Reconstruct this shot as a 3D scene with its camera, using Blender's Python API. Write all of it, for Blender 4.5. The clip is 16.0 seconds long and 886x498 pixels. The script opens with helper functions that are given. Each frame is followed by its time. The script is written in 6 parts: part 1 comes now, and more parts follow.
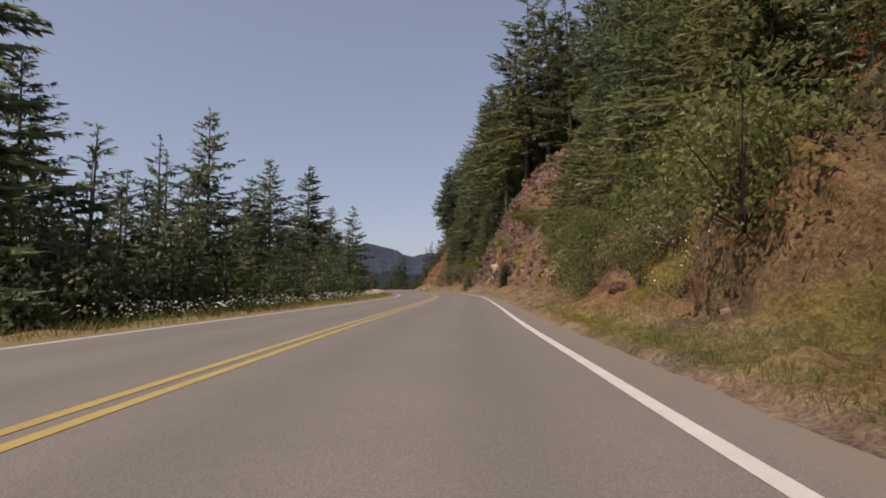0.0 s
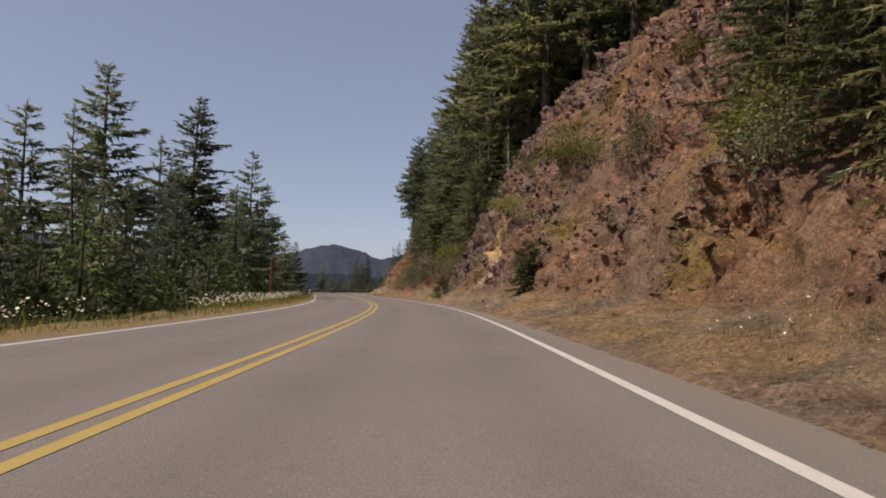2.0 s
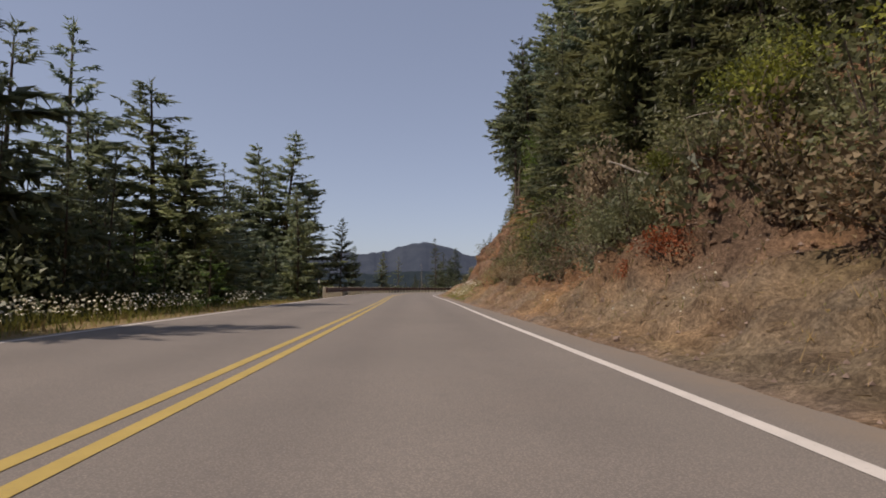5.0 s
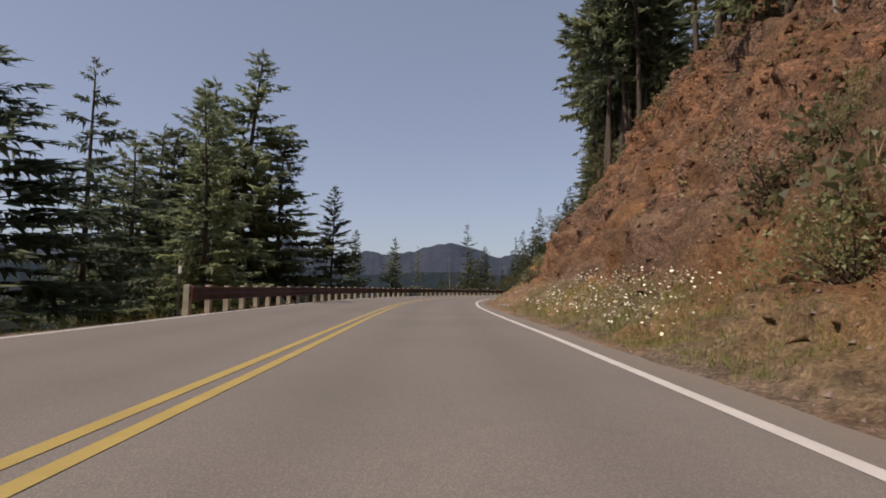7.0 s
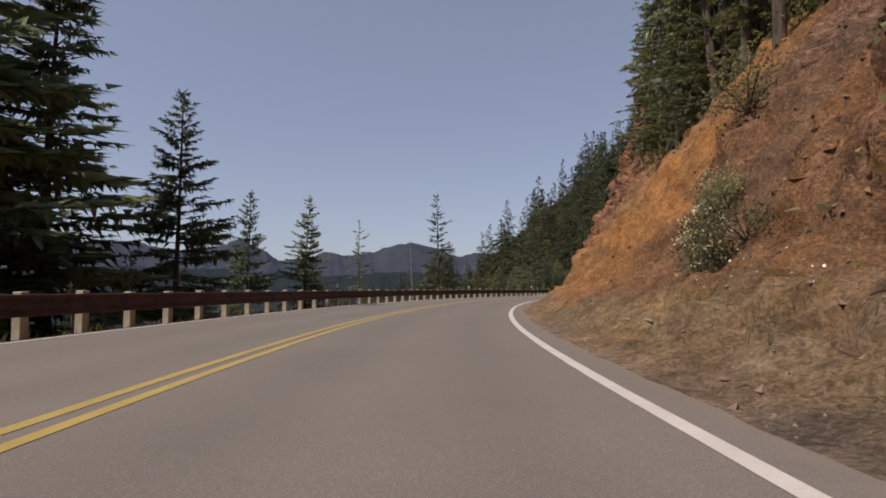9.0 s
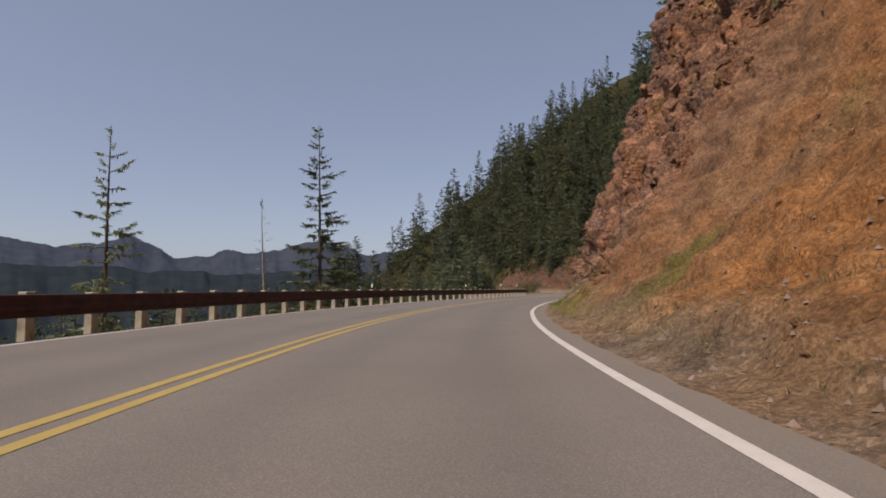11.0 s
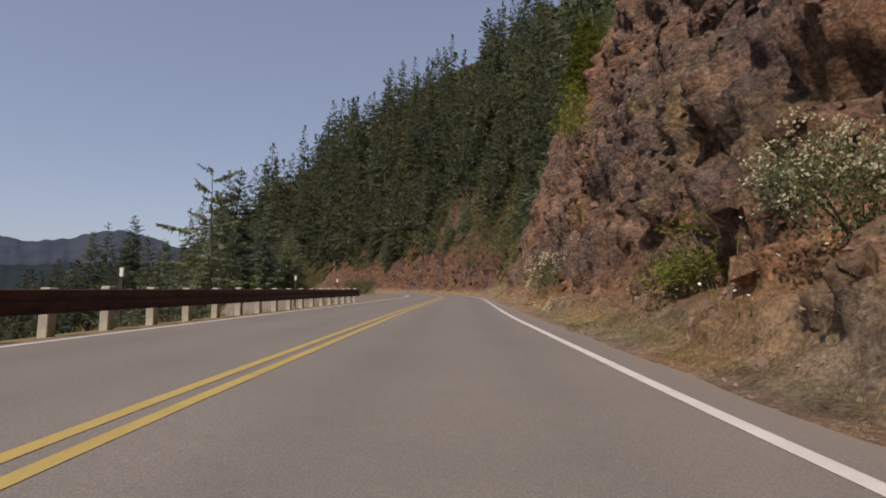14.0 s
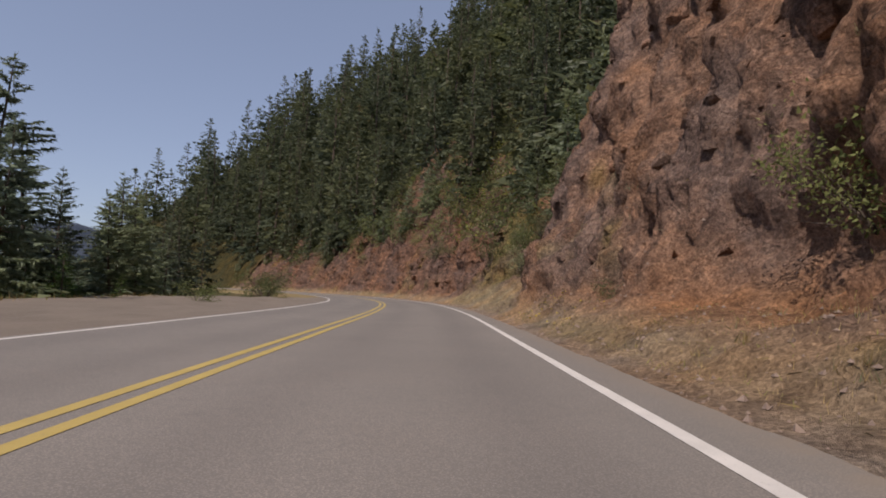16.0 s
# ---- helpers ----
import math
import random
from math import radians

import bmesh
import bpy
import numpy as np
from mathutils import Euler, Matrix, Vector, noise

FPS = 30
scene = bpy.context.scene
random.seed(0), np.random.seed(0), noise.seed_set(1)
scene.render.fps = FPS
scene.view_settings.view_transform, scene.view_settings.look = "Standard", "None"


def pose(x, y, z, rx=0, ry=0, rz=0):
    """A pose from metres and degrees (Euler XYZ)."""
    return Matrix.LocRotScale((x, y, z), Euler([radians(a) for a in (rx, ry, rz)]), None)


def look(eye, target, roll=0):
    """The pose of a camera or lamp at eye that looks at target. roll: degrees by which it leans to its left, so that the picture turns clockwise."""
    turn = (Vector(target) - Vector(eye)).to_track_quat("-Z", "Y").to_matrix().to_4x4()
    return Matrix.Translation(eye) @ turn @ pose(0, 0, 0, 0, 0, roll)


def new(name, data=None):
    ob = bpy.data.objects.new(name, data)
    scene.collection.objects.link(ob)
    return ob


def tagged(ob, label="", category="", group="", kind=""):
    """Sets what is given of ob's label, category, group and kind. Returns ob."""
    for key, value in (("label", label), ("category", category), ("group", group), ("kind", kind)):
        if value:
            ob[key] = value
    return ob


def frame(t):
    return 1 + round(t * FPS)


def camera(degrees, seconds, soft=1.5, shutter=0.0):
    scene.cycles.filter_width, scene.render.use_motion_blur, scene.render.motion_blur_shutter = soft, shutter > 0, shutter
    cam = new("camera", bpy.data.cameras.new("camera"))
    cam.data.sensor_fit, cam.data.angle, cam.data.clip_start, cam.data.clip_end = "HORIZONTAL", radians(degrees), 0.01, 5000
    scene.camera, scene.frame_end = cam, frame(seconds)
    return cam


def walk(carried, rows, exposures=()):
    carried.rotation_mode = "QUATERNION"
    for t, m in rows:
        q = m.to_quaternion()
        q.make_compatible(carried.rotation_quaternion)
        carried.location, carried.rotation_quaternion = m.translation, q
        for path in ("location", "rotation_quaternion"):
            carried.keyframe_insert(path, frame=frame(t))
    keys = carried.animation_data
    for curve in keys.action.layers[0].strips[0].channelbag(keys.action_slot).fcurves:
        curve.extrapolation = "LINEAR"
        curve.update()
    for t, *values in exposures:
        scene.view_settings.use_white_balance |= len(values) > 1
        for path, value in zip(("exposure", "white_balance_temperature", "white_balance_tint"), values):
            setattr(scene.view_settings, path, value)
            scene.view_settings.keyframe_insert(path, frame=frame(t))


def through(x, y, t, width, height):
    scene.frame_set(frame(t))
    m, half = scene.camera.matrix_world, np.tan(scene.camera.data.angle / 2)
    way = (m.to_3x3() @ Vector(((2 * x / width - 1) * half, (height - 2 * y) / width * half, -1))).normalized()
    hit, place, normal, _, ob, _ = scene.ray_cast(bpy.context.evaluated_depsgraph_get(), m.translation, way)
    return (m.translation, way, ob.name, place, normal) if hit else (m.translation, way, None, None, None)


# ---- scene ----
# The camera rides in the right-hand lane: seconds, x, y, yaw, pitch, roll
EYE = 0.80
ROWS = [
    (0.0, -0.086, 0.000, -9.69, 3.78, -0.23),
    (0.5, 1.297, 7.849, -11.86, 4.15, 0.17),
    (1.0, 2.908, 15.722, -12.70, 4.26, 0.46),
    (1.5, 4.587, 23.603, -12.87, 4.26, 0.87),
    (2.0, 6.237, 31.432, -12.69, 4.24, 1.21),
    (2.5, 7.833, 39.175, -12.35, 4.17, 1.23),
    (3.0, 9.239, 46.775, -11.00, 4.25, 0.94),
    (3.5, 10.369, 53.989, -8.94, 4.18, 0.85),
    (4.0, 11.124, 60.761, -6.79, 4.07, 0.77),
    (4.5, 11.623, 67.381, -5.16, 4.05, 1.14),
    (5.0, 12.020, 74.042, -3.71, 3.79, 0.51),
    (5.5, 12.268, 80.799, -2.54, 3.63, -0.52),
    (6.0, 12.401, 87.727, -1.62, 3.74, 0.08),
    (6.5, 12.457, 94.872, -1.16, 3.82, 0.66),
    (7.0, 12.490, 102.215, -1.17, 3.89, 1.27),
    (7.5, 12.553, 109.651, -1.54, 3.97, 1.29),
    (8.0, 12.664, 116.968, -1.99, 3.96, 0.83),
    (8.5, 12.941, 123.951, -2.95, 3.89, 0.29),
    (9.0, 13.333, 130.550, -5.07, 3.93, 0.07),
    (9.5, 13.903, 136.815, -6.93, 3.99, 0.56),
    (10.0, 14.711, 142.828, -9.24, 4.05, 0.51),
    (10.5, 15.675, 148.678, -11.57, 3.87, 0.22),
    (11.0, 16.876, 154.429, -13.98, 3.89, 0.04),
    (11.5, 18.340, 160.135, -16.62, 3.90, -0.13),
    (12.0, 20.101, 165.837, -19.40, 3.91, -0.30),
    (12.5, 22.183, 171.561, -22.11, 3.89, 0.60),
    (13.0, 24.598, 177.310, -25.16, 4.02, 0.93),
    (13.5, 27.449, 183.073, -28.06, 3.85, 0.80),
    (14.0, 30.668, 188.850, -30.77, 3.94, 0.94),
    (14.5, 34.256, 194.655, -32.67, 4.01, 1.20),
    (15.0, 37.995, 200.493, -33.88, 4.10, 1.41),
    (15.5, 41.829, 206.358, -34.31, 4.18, 1.85),
    (16.0, 45.738, 212.249, -34.44, 4.33, 2.31),
]
cam = camera(74.8, 16.0, soft=1.8)
walk(cam, [(t, pose(x, y, EYE, 90 + pitch, 0, yaw) @ pose(0, 0, 0, 0, 0, roll)) for t, x, y, yaw, pitch, roll in ROWS],
     exposures=((0.0, 0.05, 7050, 18), (9.0, -0.03, 6900, 18), (13.0, -0.06, 6900, 18), (16.0, 0.04, 6550, 17)))

# ---- light: hazy summer sun, high, from the left and a little behind ----
SUN_ELEVATION, SUN_AZIMUTH = 52.0, -114.0  # azimuth in degrees from +y, clockwise
world = bpy.data.worlds.new("sky")
scene.world = world
world.use_nodes = True
wn, wl = world.node_tree.nodes, world.node_tree.links
sky = wn.new("ShaderNodeTexSky")
sky.sky_type = "NISHITA"
sky.sun_disc = False
sky.sun_elevation, sky.sun_rotation = radians(SUN_ELEVATION), radians(SUN_AZIMUTH)
sky.altitude, sky.air_density, sky.dust_density, sky.ozone_density = 900, 1.0, 1.4, 2.6
sky_soft = wn.new("ShaderNodeHueSaturation")
sky_soft.inputs["Saturation"].default_value = 0.74
wl.new(sky.outputs[0], sky_soft.inputs["Color"])
# summer haze evens out the sky
haze = wn.new("ShaderNodeMix")
haze.data_type = "RGBA"
haze.inputs[0].default_value = 0.45
haze.inputs[7].default_value = (1.9, 2.45, 3.6, 1)
wl.new(sky_soft.outputs[0], haze.inputs[6])
wl.new(haze.outputs[2], wn["Background"].inputs[0])
wn["Background"].inputs[1].default_value = 0.124
sun_data = bpy.data.lights.new("sun", "SUN")
sun_data.energy, sun_data.angle, sun_data.color = 3.75, radians(0.6), (1.0, 0.94, 0.84)
sun_lamp = new("sun", sun_data)
el, az = radians(SUN_ELEVATION), radians(SUN_AZIMUTH)
to_sun = Vector((math.sin(az) * math.cos(el), math.cos(az) * math.cos(el), math.sin(el)))
sun_lamp.matrix_world = look(to_sun * 200, (0, 0, 0))
scene.view_settings.exposure = 0.0


# ---- materials ----
def material(name, rough=0.8, metal=0.0, spec=0.3):
    m = bpy.data.materials.new(name)
    m.use_nodes = True
    b = m.node_tree.nodes["Principled BSDF"]
    b.inputs["Roughness"].default_value = rough
    b.inputs["Metallic"].default_value = metal
    b.inputs["Specular IOR Level"].default_value = spec
    return m, m.node_tree.nodes, m.node_tree.links, b


def node(nodes, kind, **values):
    n = nodes.new(kind)
    for key, value in values.items():
        n.inputs[key].default_value = value
    return n


def mix(nodes, links, fac, a, b, blend="MIX"):
    """A colour mix; fac, a and b are sockets or values."""
    n = nodes.new("ShaderNodeMix")
    n.data_type, n.blend_type = "RGBA", blend
    for socket, value in ((n.inputs[0], fac), (n.inputs[6], a), (n.inputs[7], b)):
        if isinstance(value, bpy.types.NodeSocket):
            links.new(value, socket)
        elif isinstance(value, (int, float)):
            socket.default_value = value
        else:
            socket.default_value = (*value, 1)
    return n.outputs[2]


def noise_at(nodes, links, scale, detail=4.0, rough=0.6, coords=None):
    n = node(nodes, "ShaderNodeTexNoise", Scale=scale, Detail=detail, Roughness=rough)
    if coords:
        links.new(coords, n.inputs["Vector"])
    return n.outputs["Fac"]


def ramp(nodes, links, fac, low, high, most=1.0):
    n = nodes.new("ShaderNodeMapRange")
    n.inputs["To Max"].default_value = most
    n.inputs["From Min"].default_value, n.inputs["From Max"].default_value = low, high
    links.new(fac, n.inputs["Value"])
    return n.outputs[0]


def bump(nodes, links, bsdf, height, strength=0.4, distance=0.02):
    n = node(nodes, "ShaderNodeBump", Strength=strength, Distance=distance)
    links.new(height, n.inputs["Height"])
    links.new(n.outputs[0], bsdf.inputs["Normal"])


def place_coords(nodes):
    return nodes.new("ShaderNodeNewGeometry").outputs["Position"]


def asphalt_material():
    m, n, l, b = material("asphalt", 0.88)
    p = place_coords(n)
    grain = noise_at(n, l, 70, 3, 0.75, p)
    stones = node(n, "ShaderNodeTexVoronoi", Scale=85.0)
    l.new(p, stones.inputs["Vector"])
    patches = noise_at(n, l, 0.35, 5, 0.6, p)
    wear = noise_at(n, l, 4.0, 4, 0.65, p)
    c = mix(n, l, ramp(n, l, patches, 0.3, 0.7), (0.178, 0.155, 0.134), (0.243, 0.209, 0.180))
    c = mix(n, l, ramp(n, l, noise_at(n, l, 0.9, 6, 0.7, p), 0.5, 0.72, 0.6), c, (0.225, 0.186, 0.156))
    c = mix(n, l, ramp(n, l, noise_at(n, l, 7.5, 5, 0.8, p), 0.60, 0.74, 0.5), c, (0.115, 0.104, 0.096))
    c = mix(n, l, ramp(n, l, wear, 0.55, 0.8), c, (0.166, 0.144, 0.128))
    c = mix(n, l, ramp(n, l, grain, 0.45, 0.68, 0.7), c, (0.30, 0.262, 0.235), "MIX")
    sp = ramp(n, l, stones.outputs["Distance"], 0.30, 0.55, 0.6)
    c = mix(n, l, sp, c, (0.13, 0.118, 0.108))
    # wheel tracks, a little darker and smoother than the crown of the lane
    track = n.new("ShaderNodeAttribute")
    track.attribute_name = "track"
    c = mix(n, l, 1.0, c, mix(n, l, track.outputs["Fac"], (1.05, 1.04, 1.03), (0.91, 0.90, 0.90)), "MULTIPLY")
    # dust and grit drifted in from the verges
    dust = n.new("ShaderNodeAttribute")
    dust.attribute_name = "dust"
    drift = n.new("ShaderNodeMath")
    drift.operation = "MULTIPLY"
    l.new(dust.outputs["Fac"], drift.inputs[0])
    l.new(ramp(n, l, noise_at(n, l, 2.6, 5, 0.7, p), 0.25, 0.6), drift.inputs[1])
    c = mix(n, l, drift.outputs[0], c, (0.22, 0.175, 0.135))
    l.new(c, b.inputs["Base Color"])
    bump(n, l, b, grain, 0.3, 0.005)
    return m


def paint_material(name, colour, worn):
    m, n, l, b = material(name, 0.7)
    p = place_coords(n)
    a = noise_at(n, l, 55, 3, 0.7, p)
    large = noise_at(n, l, 2.2, 4, 0.7, p)
    c = mix(n, l, ramp(n, l, large, 0.35, 0.75), colour, tuple(v * 0.82 for v in colour))
    c = mix(n, l, ramp(n, l, a, 0.62, 0.72), c, worn)
    l.new(c, b.inputs["Base Color"])
    bump(n, l, b, a, 0.3, 0.004)
    return m


def earth_material(name="cut_bank_earth", fixed=None):
    """Cut banks: soil, rock and grass, told by the colours stored in the mesh (or one fixed colour), broken up at several scales."""
    m, n, l, b = material(name, 0.95, spec=0.1)
    p = place_coords(n)
    geo = n.new("ShaderNodeAttribute")
    geo.attribute_name = "geology"
    rocky = n.new("ShaderNodeAttribute")
    rocky.attribute_name = "rocky"
    fine = noise_at(n, l, 9.0, 8, 0.75, p)
    mid = noise_at(n, l, 1.3, 6, 0.7, p)
    big = noise_at(n, l, 0.25, 4, 0.6, p)
    c = mix(n, l, ramp(n, l, mid, 0.36, 0.66), (0.62, 0.58, 0.55), (1.28, 1.22, 1.12))
    c = mix(n, l, 1.0, fixed or geo.outputs["Color"], c, "MULTIPLY")
    dark = mix(n, l, ramp(n, l, fine, 0.3, 0.68), (0.58, 0.55, 0.54), (1.28, 1.24, 1.18))
    c = mix(n, l, 1.0, c, dark, "MULTIPLY")
    stain = mix(n, l, ramp(n, l, big, 0.4, 0.65), (0.85, 0.9, 1.0), (1.15, 1.0, 0.85))
    c = mix(n, l, 1.0, c, stain, "MULTIPLY")
    chips = node(n, "ShaderNodeTexVoronoi", Scale=3.2)
    l.new(p, chips.inputs["Vector"])
    tone = n.new("ShaderNodeSeparateColor")
    l.new(chips.outputs["Color"], tone.inputs[0])
    chip = mix(n, l, tone.outputs[0], (0.72, 0.74, 0.78), (1.3, 1.22, 1.16))
    c2 = mix(n, l, 1.0, c, chip, "MULTIPLY")
    small = node(n, "ShaderNodeTexVoronoi", Scale=9.5)
    l.new(p, small.inputs["Vector"])
    tone2 = n.new("ShaderNodeSeparateColor")
    l.new(small.outputs["Color"], tone2.inputs[0])
    c2 = mix(n, l, 1.0, c2, mix(n, l, tone2.outputs[1], (0.80, 0.80, 0.82), (1.46, 1.40, 1.34)), "MULTIPLY")
    c = mix(n, l, 1.0 if fixed else rocky.outputs["Fac"], c, c2)
    grit = noise_at(n, l, 34.0, 4, 0.7, p)
    c = mix(n, l, 1.0, c, mix(n, l, ramp(n, l, grit, 0.34, 0.66), (0.76, 0.74, 0.72), (1.24, 1.22, 1.19)), "MULTIPLY")
    crumb = node(n, "ShaderNodeTexVoronoi", Scale=26.0)
    l.new(p, crumb.inputs["Vector"])
    tone3 = n.new("ShaderNodeSeparateColor")
    l.new(crumb.outputs["Color"], tone3.inputs[0])
    c = mix(n, l, 1.0, c, mix(n, l, ramp(n, l, tone3.outputs[0], 0.05, 0.95), (0.76, 0.745, 0.735), (1.25, 1.24, 1.23)), "MULTIPLY")
    l.new(c, b.inputs["Base Color"])
    both = n.new("ShaderNodeMath")
    both.operation = "MULTIPLY_ADD"
    both.inputs[1].default_value = 0.25
    l.new(grit, both.inputs[0])
    l.new(fine, both.inputs[2])
    # broken rock: small facets at two sizes
    warp = node(n, "ShaderNodeTexNoise", Scale=1.1, Detail=3.0)
    l.new(p, warp.inputs["Vector"])
    bent = n.new("ShaderNodeVectorMath")
    bent.operation = "MULTIPLY_ADD"
    bent.inputs[1].default_value = (0.5, 0.5, 0.5)
    l.new(warp.outputs["Color"], bent.inputs[0])
    l.new(p, bent.inputs[2])
    height = both.outputs[0]
    for scale, share in ((2.3, 1.6), (5.5, 1.1), (12.0, 0.5)):
        cell = node(n, "ShaderNodeTexVoronoi", Scale=scale)
        l.new(bent.outputs[0], cell.inputs["Vector"])
        seg = n.new("ShaderNodeSeparateColor")
        l.new(cell.outputs["Color"], seg.inputs[0])
        dome = n.new("ShaderNodeMath")
        dome.operation = "SUBTRACT"
        l.new(seg.outputs[0], dome.inputs[0])
        l.new(cell.outputs["Distance"], dome.inputs[1])
        amount = n.new("ShaderNodeMath")
        amount.operation = "MULTIPLY"
        amount.inputs[1].default_value = share
        l.new(dome.outputs[0], amount.inputs[0])
        if not fixed:
            gate = n.new("ShaderNodeMath")
            gate.operation = "MULTIPLY"
            l.new(amount.outputs[0], gate.inputs[0])
            l.new(rocky.outputs["Fac"], gate.inputs[1])
            amount = gate
        total = n.new("ShaderNodeMath")
        l.new(height, total.inputs[0])
        l.new(amount.outputs[0], total.inputs[1])
        height = total.outputs[0]
    bump(n, l, b, height, 0.8, 0.11)
    return m


def ground_material(name, a, b2, c3, scale=0.6):
    m, n, l, b = material(name, 0.97, spec=0.08)
    p = place_coords(n)
    big, fine = noise_at(n, l, scale, 5, 0.65, p), noise_at(n, l, 14.0, 6, 0.75, p)
    c = mix(n, l, ramp(n, l, big, 0.35, 0.65), a, b2)
    c = mix(n, l, ramp(n, l, fine, 0.5, 0.75), c, c3)
    l.new(c, b.inputs["Base Color"])
    bump(n, l, b, fine, 0.7, 0.05)
    return m


def leaf_material(name, dark, light, rough=0.65, through=0.25, spec=0.2):
    """Leaves or needles: each clump and each plant has a shade of its own; some light passes through."""
    m, n, l, b = material(name, rough, spec=spec)
    info, geo = n.new("ShaderNodeObjectInfo"), n.new("ShaderNodeNewGeometry")
    c = mix(n, l, geo.outputs["Random Per Island"], dark, light)
    hue = n.new("ShaderNodeHueSaturation")
    drift = noise_at(n, l, 0.11, 3, 0.6, geo.outputs["Position"])
    c = mix(n, l, 1.0, c, mix(n, l, ramp(n, l, drift, 0.35, 0.65), (0.72, 0.78, 0.85), (1.3, 1.22, 1.0)), "MULTIPLY")
    vv = n.new("ShaderNodeMapRange")
    vv.inputs["To Min"].default_value, vv.inputs["To Max"].default_value = 0.62, 1.3
    l.new(info.outputs["Random"], vv.inputs["Value"])
    l.new(vv.outputs[0], hue.inputs["Value"])
    l.new(c, hue.inputs["Color"])
    c = hue.outputs[0]
    l.new(c, b.inputs["Base Color"])
    t = n.new("ShaderNodeBsdfTranslucent")
    l.new(c, t.inputs["Color"])
    s = node(n, "ShaderNodeMixShader", Fac=through)
    l.new(b.outputs[0], s.inputs[1])
    l.new(t.outputs[0], s.inputs[2])
    l.new(s.outputs[0], n["Material Output"].inputs["Surface"])
    return m


def bark_material(name, dark, light):
    m, n, l, b = material(name, 0.95, spec=0.1)
    c = n.new("ShaderNodeTexCoord").outputs["Object"]
    st = n.new("ShaderNodeMapping")
    st.inputs["Scale"].default_value = (9, 9, 1.5)
    l.new(c, st.inputs["Vector"])
    f = noise_at(n, l, 1.6, 6, 0.7, st.outputs[0])
    l.new(mix(n, l, ramp(n, l, f, 0.35, 0.65), dark, light), b.inputs["Base Color"])
    bump(n, l, b, f, 0.8, 0.04)
    return m


def plain_material(name, a, b2, scale=6.0, rough=0.7, metal=0.0):
    m, n, l, b = material(name, rough, metal)
    p = n.new("ShaderNodeTexCoord").outputs["Object"]
    f = noise_at(n, l, scale, 6, 0.7, p)
    l.new(mix(n, l, ramp(n, l, f, 0.35, 0.68), a, b2), b.inputs["Base Color"])
    bump(n, l, b, f, 0.35, 0.01)
    return m


def distance_material(name, a, b2, haze_glow, strength, scale):
    """Far hills: kilometres of hazy air put into the colour as a blue glow."""
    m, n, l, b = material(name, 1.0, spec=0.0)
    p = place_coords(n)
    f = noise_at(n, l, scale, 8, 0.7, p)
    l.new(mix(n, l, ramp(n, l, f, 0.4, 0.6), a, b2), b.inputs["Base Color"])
    b.inputs["Emission Color"].default_value = (*haze_glow, 1)
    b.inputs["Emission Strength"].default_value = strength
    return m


ASPHALT = asphalt_material()
YELLOW = paint_material("yellow_road_paint", (0.45, 0.325, 0.098), (0.30, 0.225, 0.12))
WHITE = paint_material("white_road_paint", (0.63, 0.58, 0.53), (0.32, 0.29, 0.26))
EARTH = earth_material()
VERGE = ground_material("verge_gravel_and_dry_grass", (0.23, 0.155, 0.085), (0.20, 0.165, 0.07), (0.34, 0.25, 0.15), 0.9)
FOREST_FLOOR = ground_material("forest_floor", (0.060, 0.058, 0.026), (0.10, 0.075, 0.04), (0.045, 0.055, 0.02), 0.15)
GRAVEL = ground_material("turnout_gravel", (0.17, 0.138, 0.112), (0.21, 0.17, 0.138), (0.26, 0.215, 0.175), 0.5)
# valley haze is put in as a faint blue emission
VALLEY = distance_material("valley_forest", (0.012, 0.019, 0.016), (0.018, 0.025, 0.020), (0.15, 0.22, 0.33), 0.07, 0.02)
FIR = leaf_material("fir_needles", (0.125, 0.155, 0.098), (0.255, 0.285, 0.165), through=0.5, rough=0.5, spec=0.6)
FIR_OLIVE = leaf_material("olive_fir_needles", (0.120, 0.132, 0.066), (0.248, 0.252, 0.124), through=0.5, rough=0.5, spec=0.6)
FIR_YOUNG = leaf_material("young_fir_needles", (0.045, 0.085, 0.022), (0.10, 0.15, 0.036), through=0.2)
FIR_YELLOW = leaf_material("yellowish_needles", (0.105, 0.12, 0.022), (0.215, 0.225, 0.042), through=0.35)
FIR_FAR = leaf_material("far_fir_needles", (0.048, 0.059, 0.036), (0.112, 0.122, 0.066), through=0.4, rough=0.6, spec=0.3)
FIR_LIGHT = leaf_material("lighter_fir_needles", (0.072, 0.090, 0.048), (0.160, 0.175, 0.088), through=0.4, rough=0.6, spec=0.3)
FIR_BROWN = leaf_material("dry_red_needles", (0.20, 0.055, 0.025), (0.34, 0.10, 0.042), through=0.3)
ALDER = leaf_material("alder_leaves", (0.075, 0.125, 0.030), (0.16, 0.215, 0.055), through=0.4)
BROADLEAF = leaf_material("broad_leaves", (0.092, 0.115, 0.044), (0.21, 0.225, 0.090), through=0.45)
GREYLEAF = leaf_material("grey_green_leaves", (0.13, 0.14, 0.075), (0.26, 0.255, 0.145), through=0.4)
GRASS = leaf_material("green_grass", (0.13, 0.15, 0.035), (0.27, 0.265, 0.075), through=0.35)
DRY_GRASS = leaf_material("dry_grass", (0.22, 0.158, 0.075), (0.36, 0.265, 0.135), through=0.25)
PETALS = leaf_material("white_petals", (0.70, 0.68, 0.58), (0.85, 0.84, 0.78), through=0.2)
YELLOW_PETALS = leaf_material("yellow_petals", (0.65, 0.45, 0.03), (0.8, 0.6, 0.06), through=0.2)
BLOSSOM = leaf_material("cream_blossom", (0.50, 0.45, 0.26), (0.72, 0.67, 0.46), through=0.25)
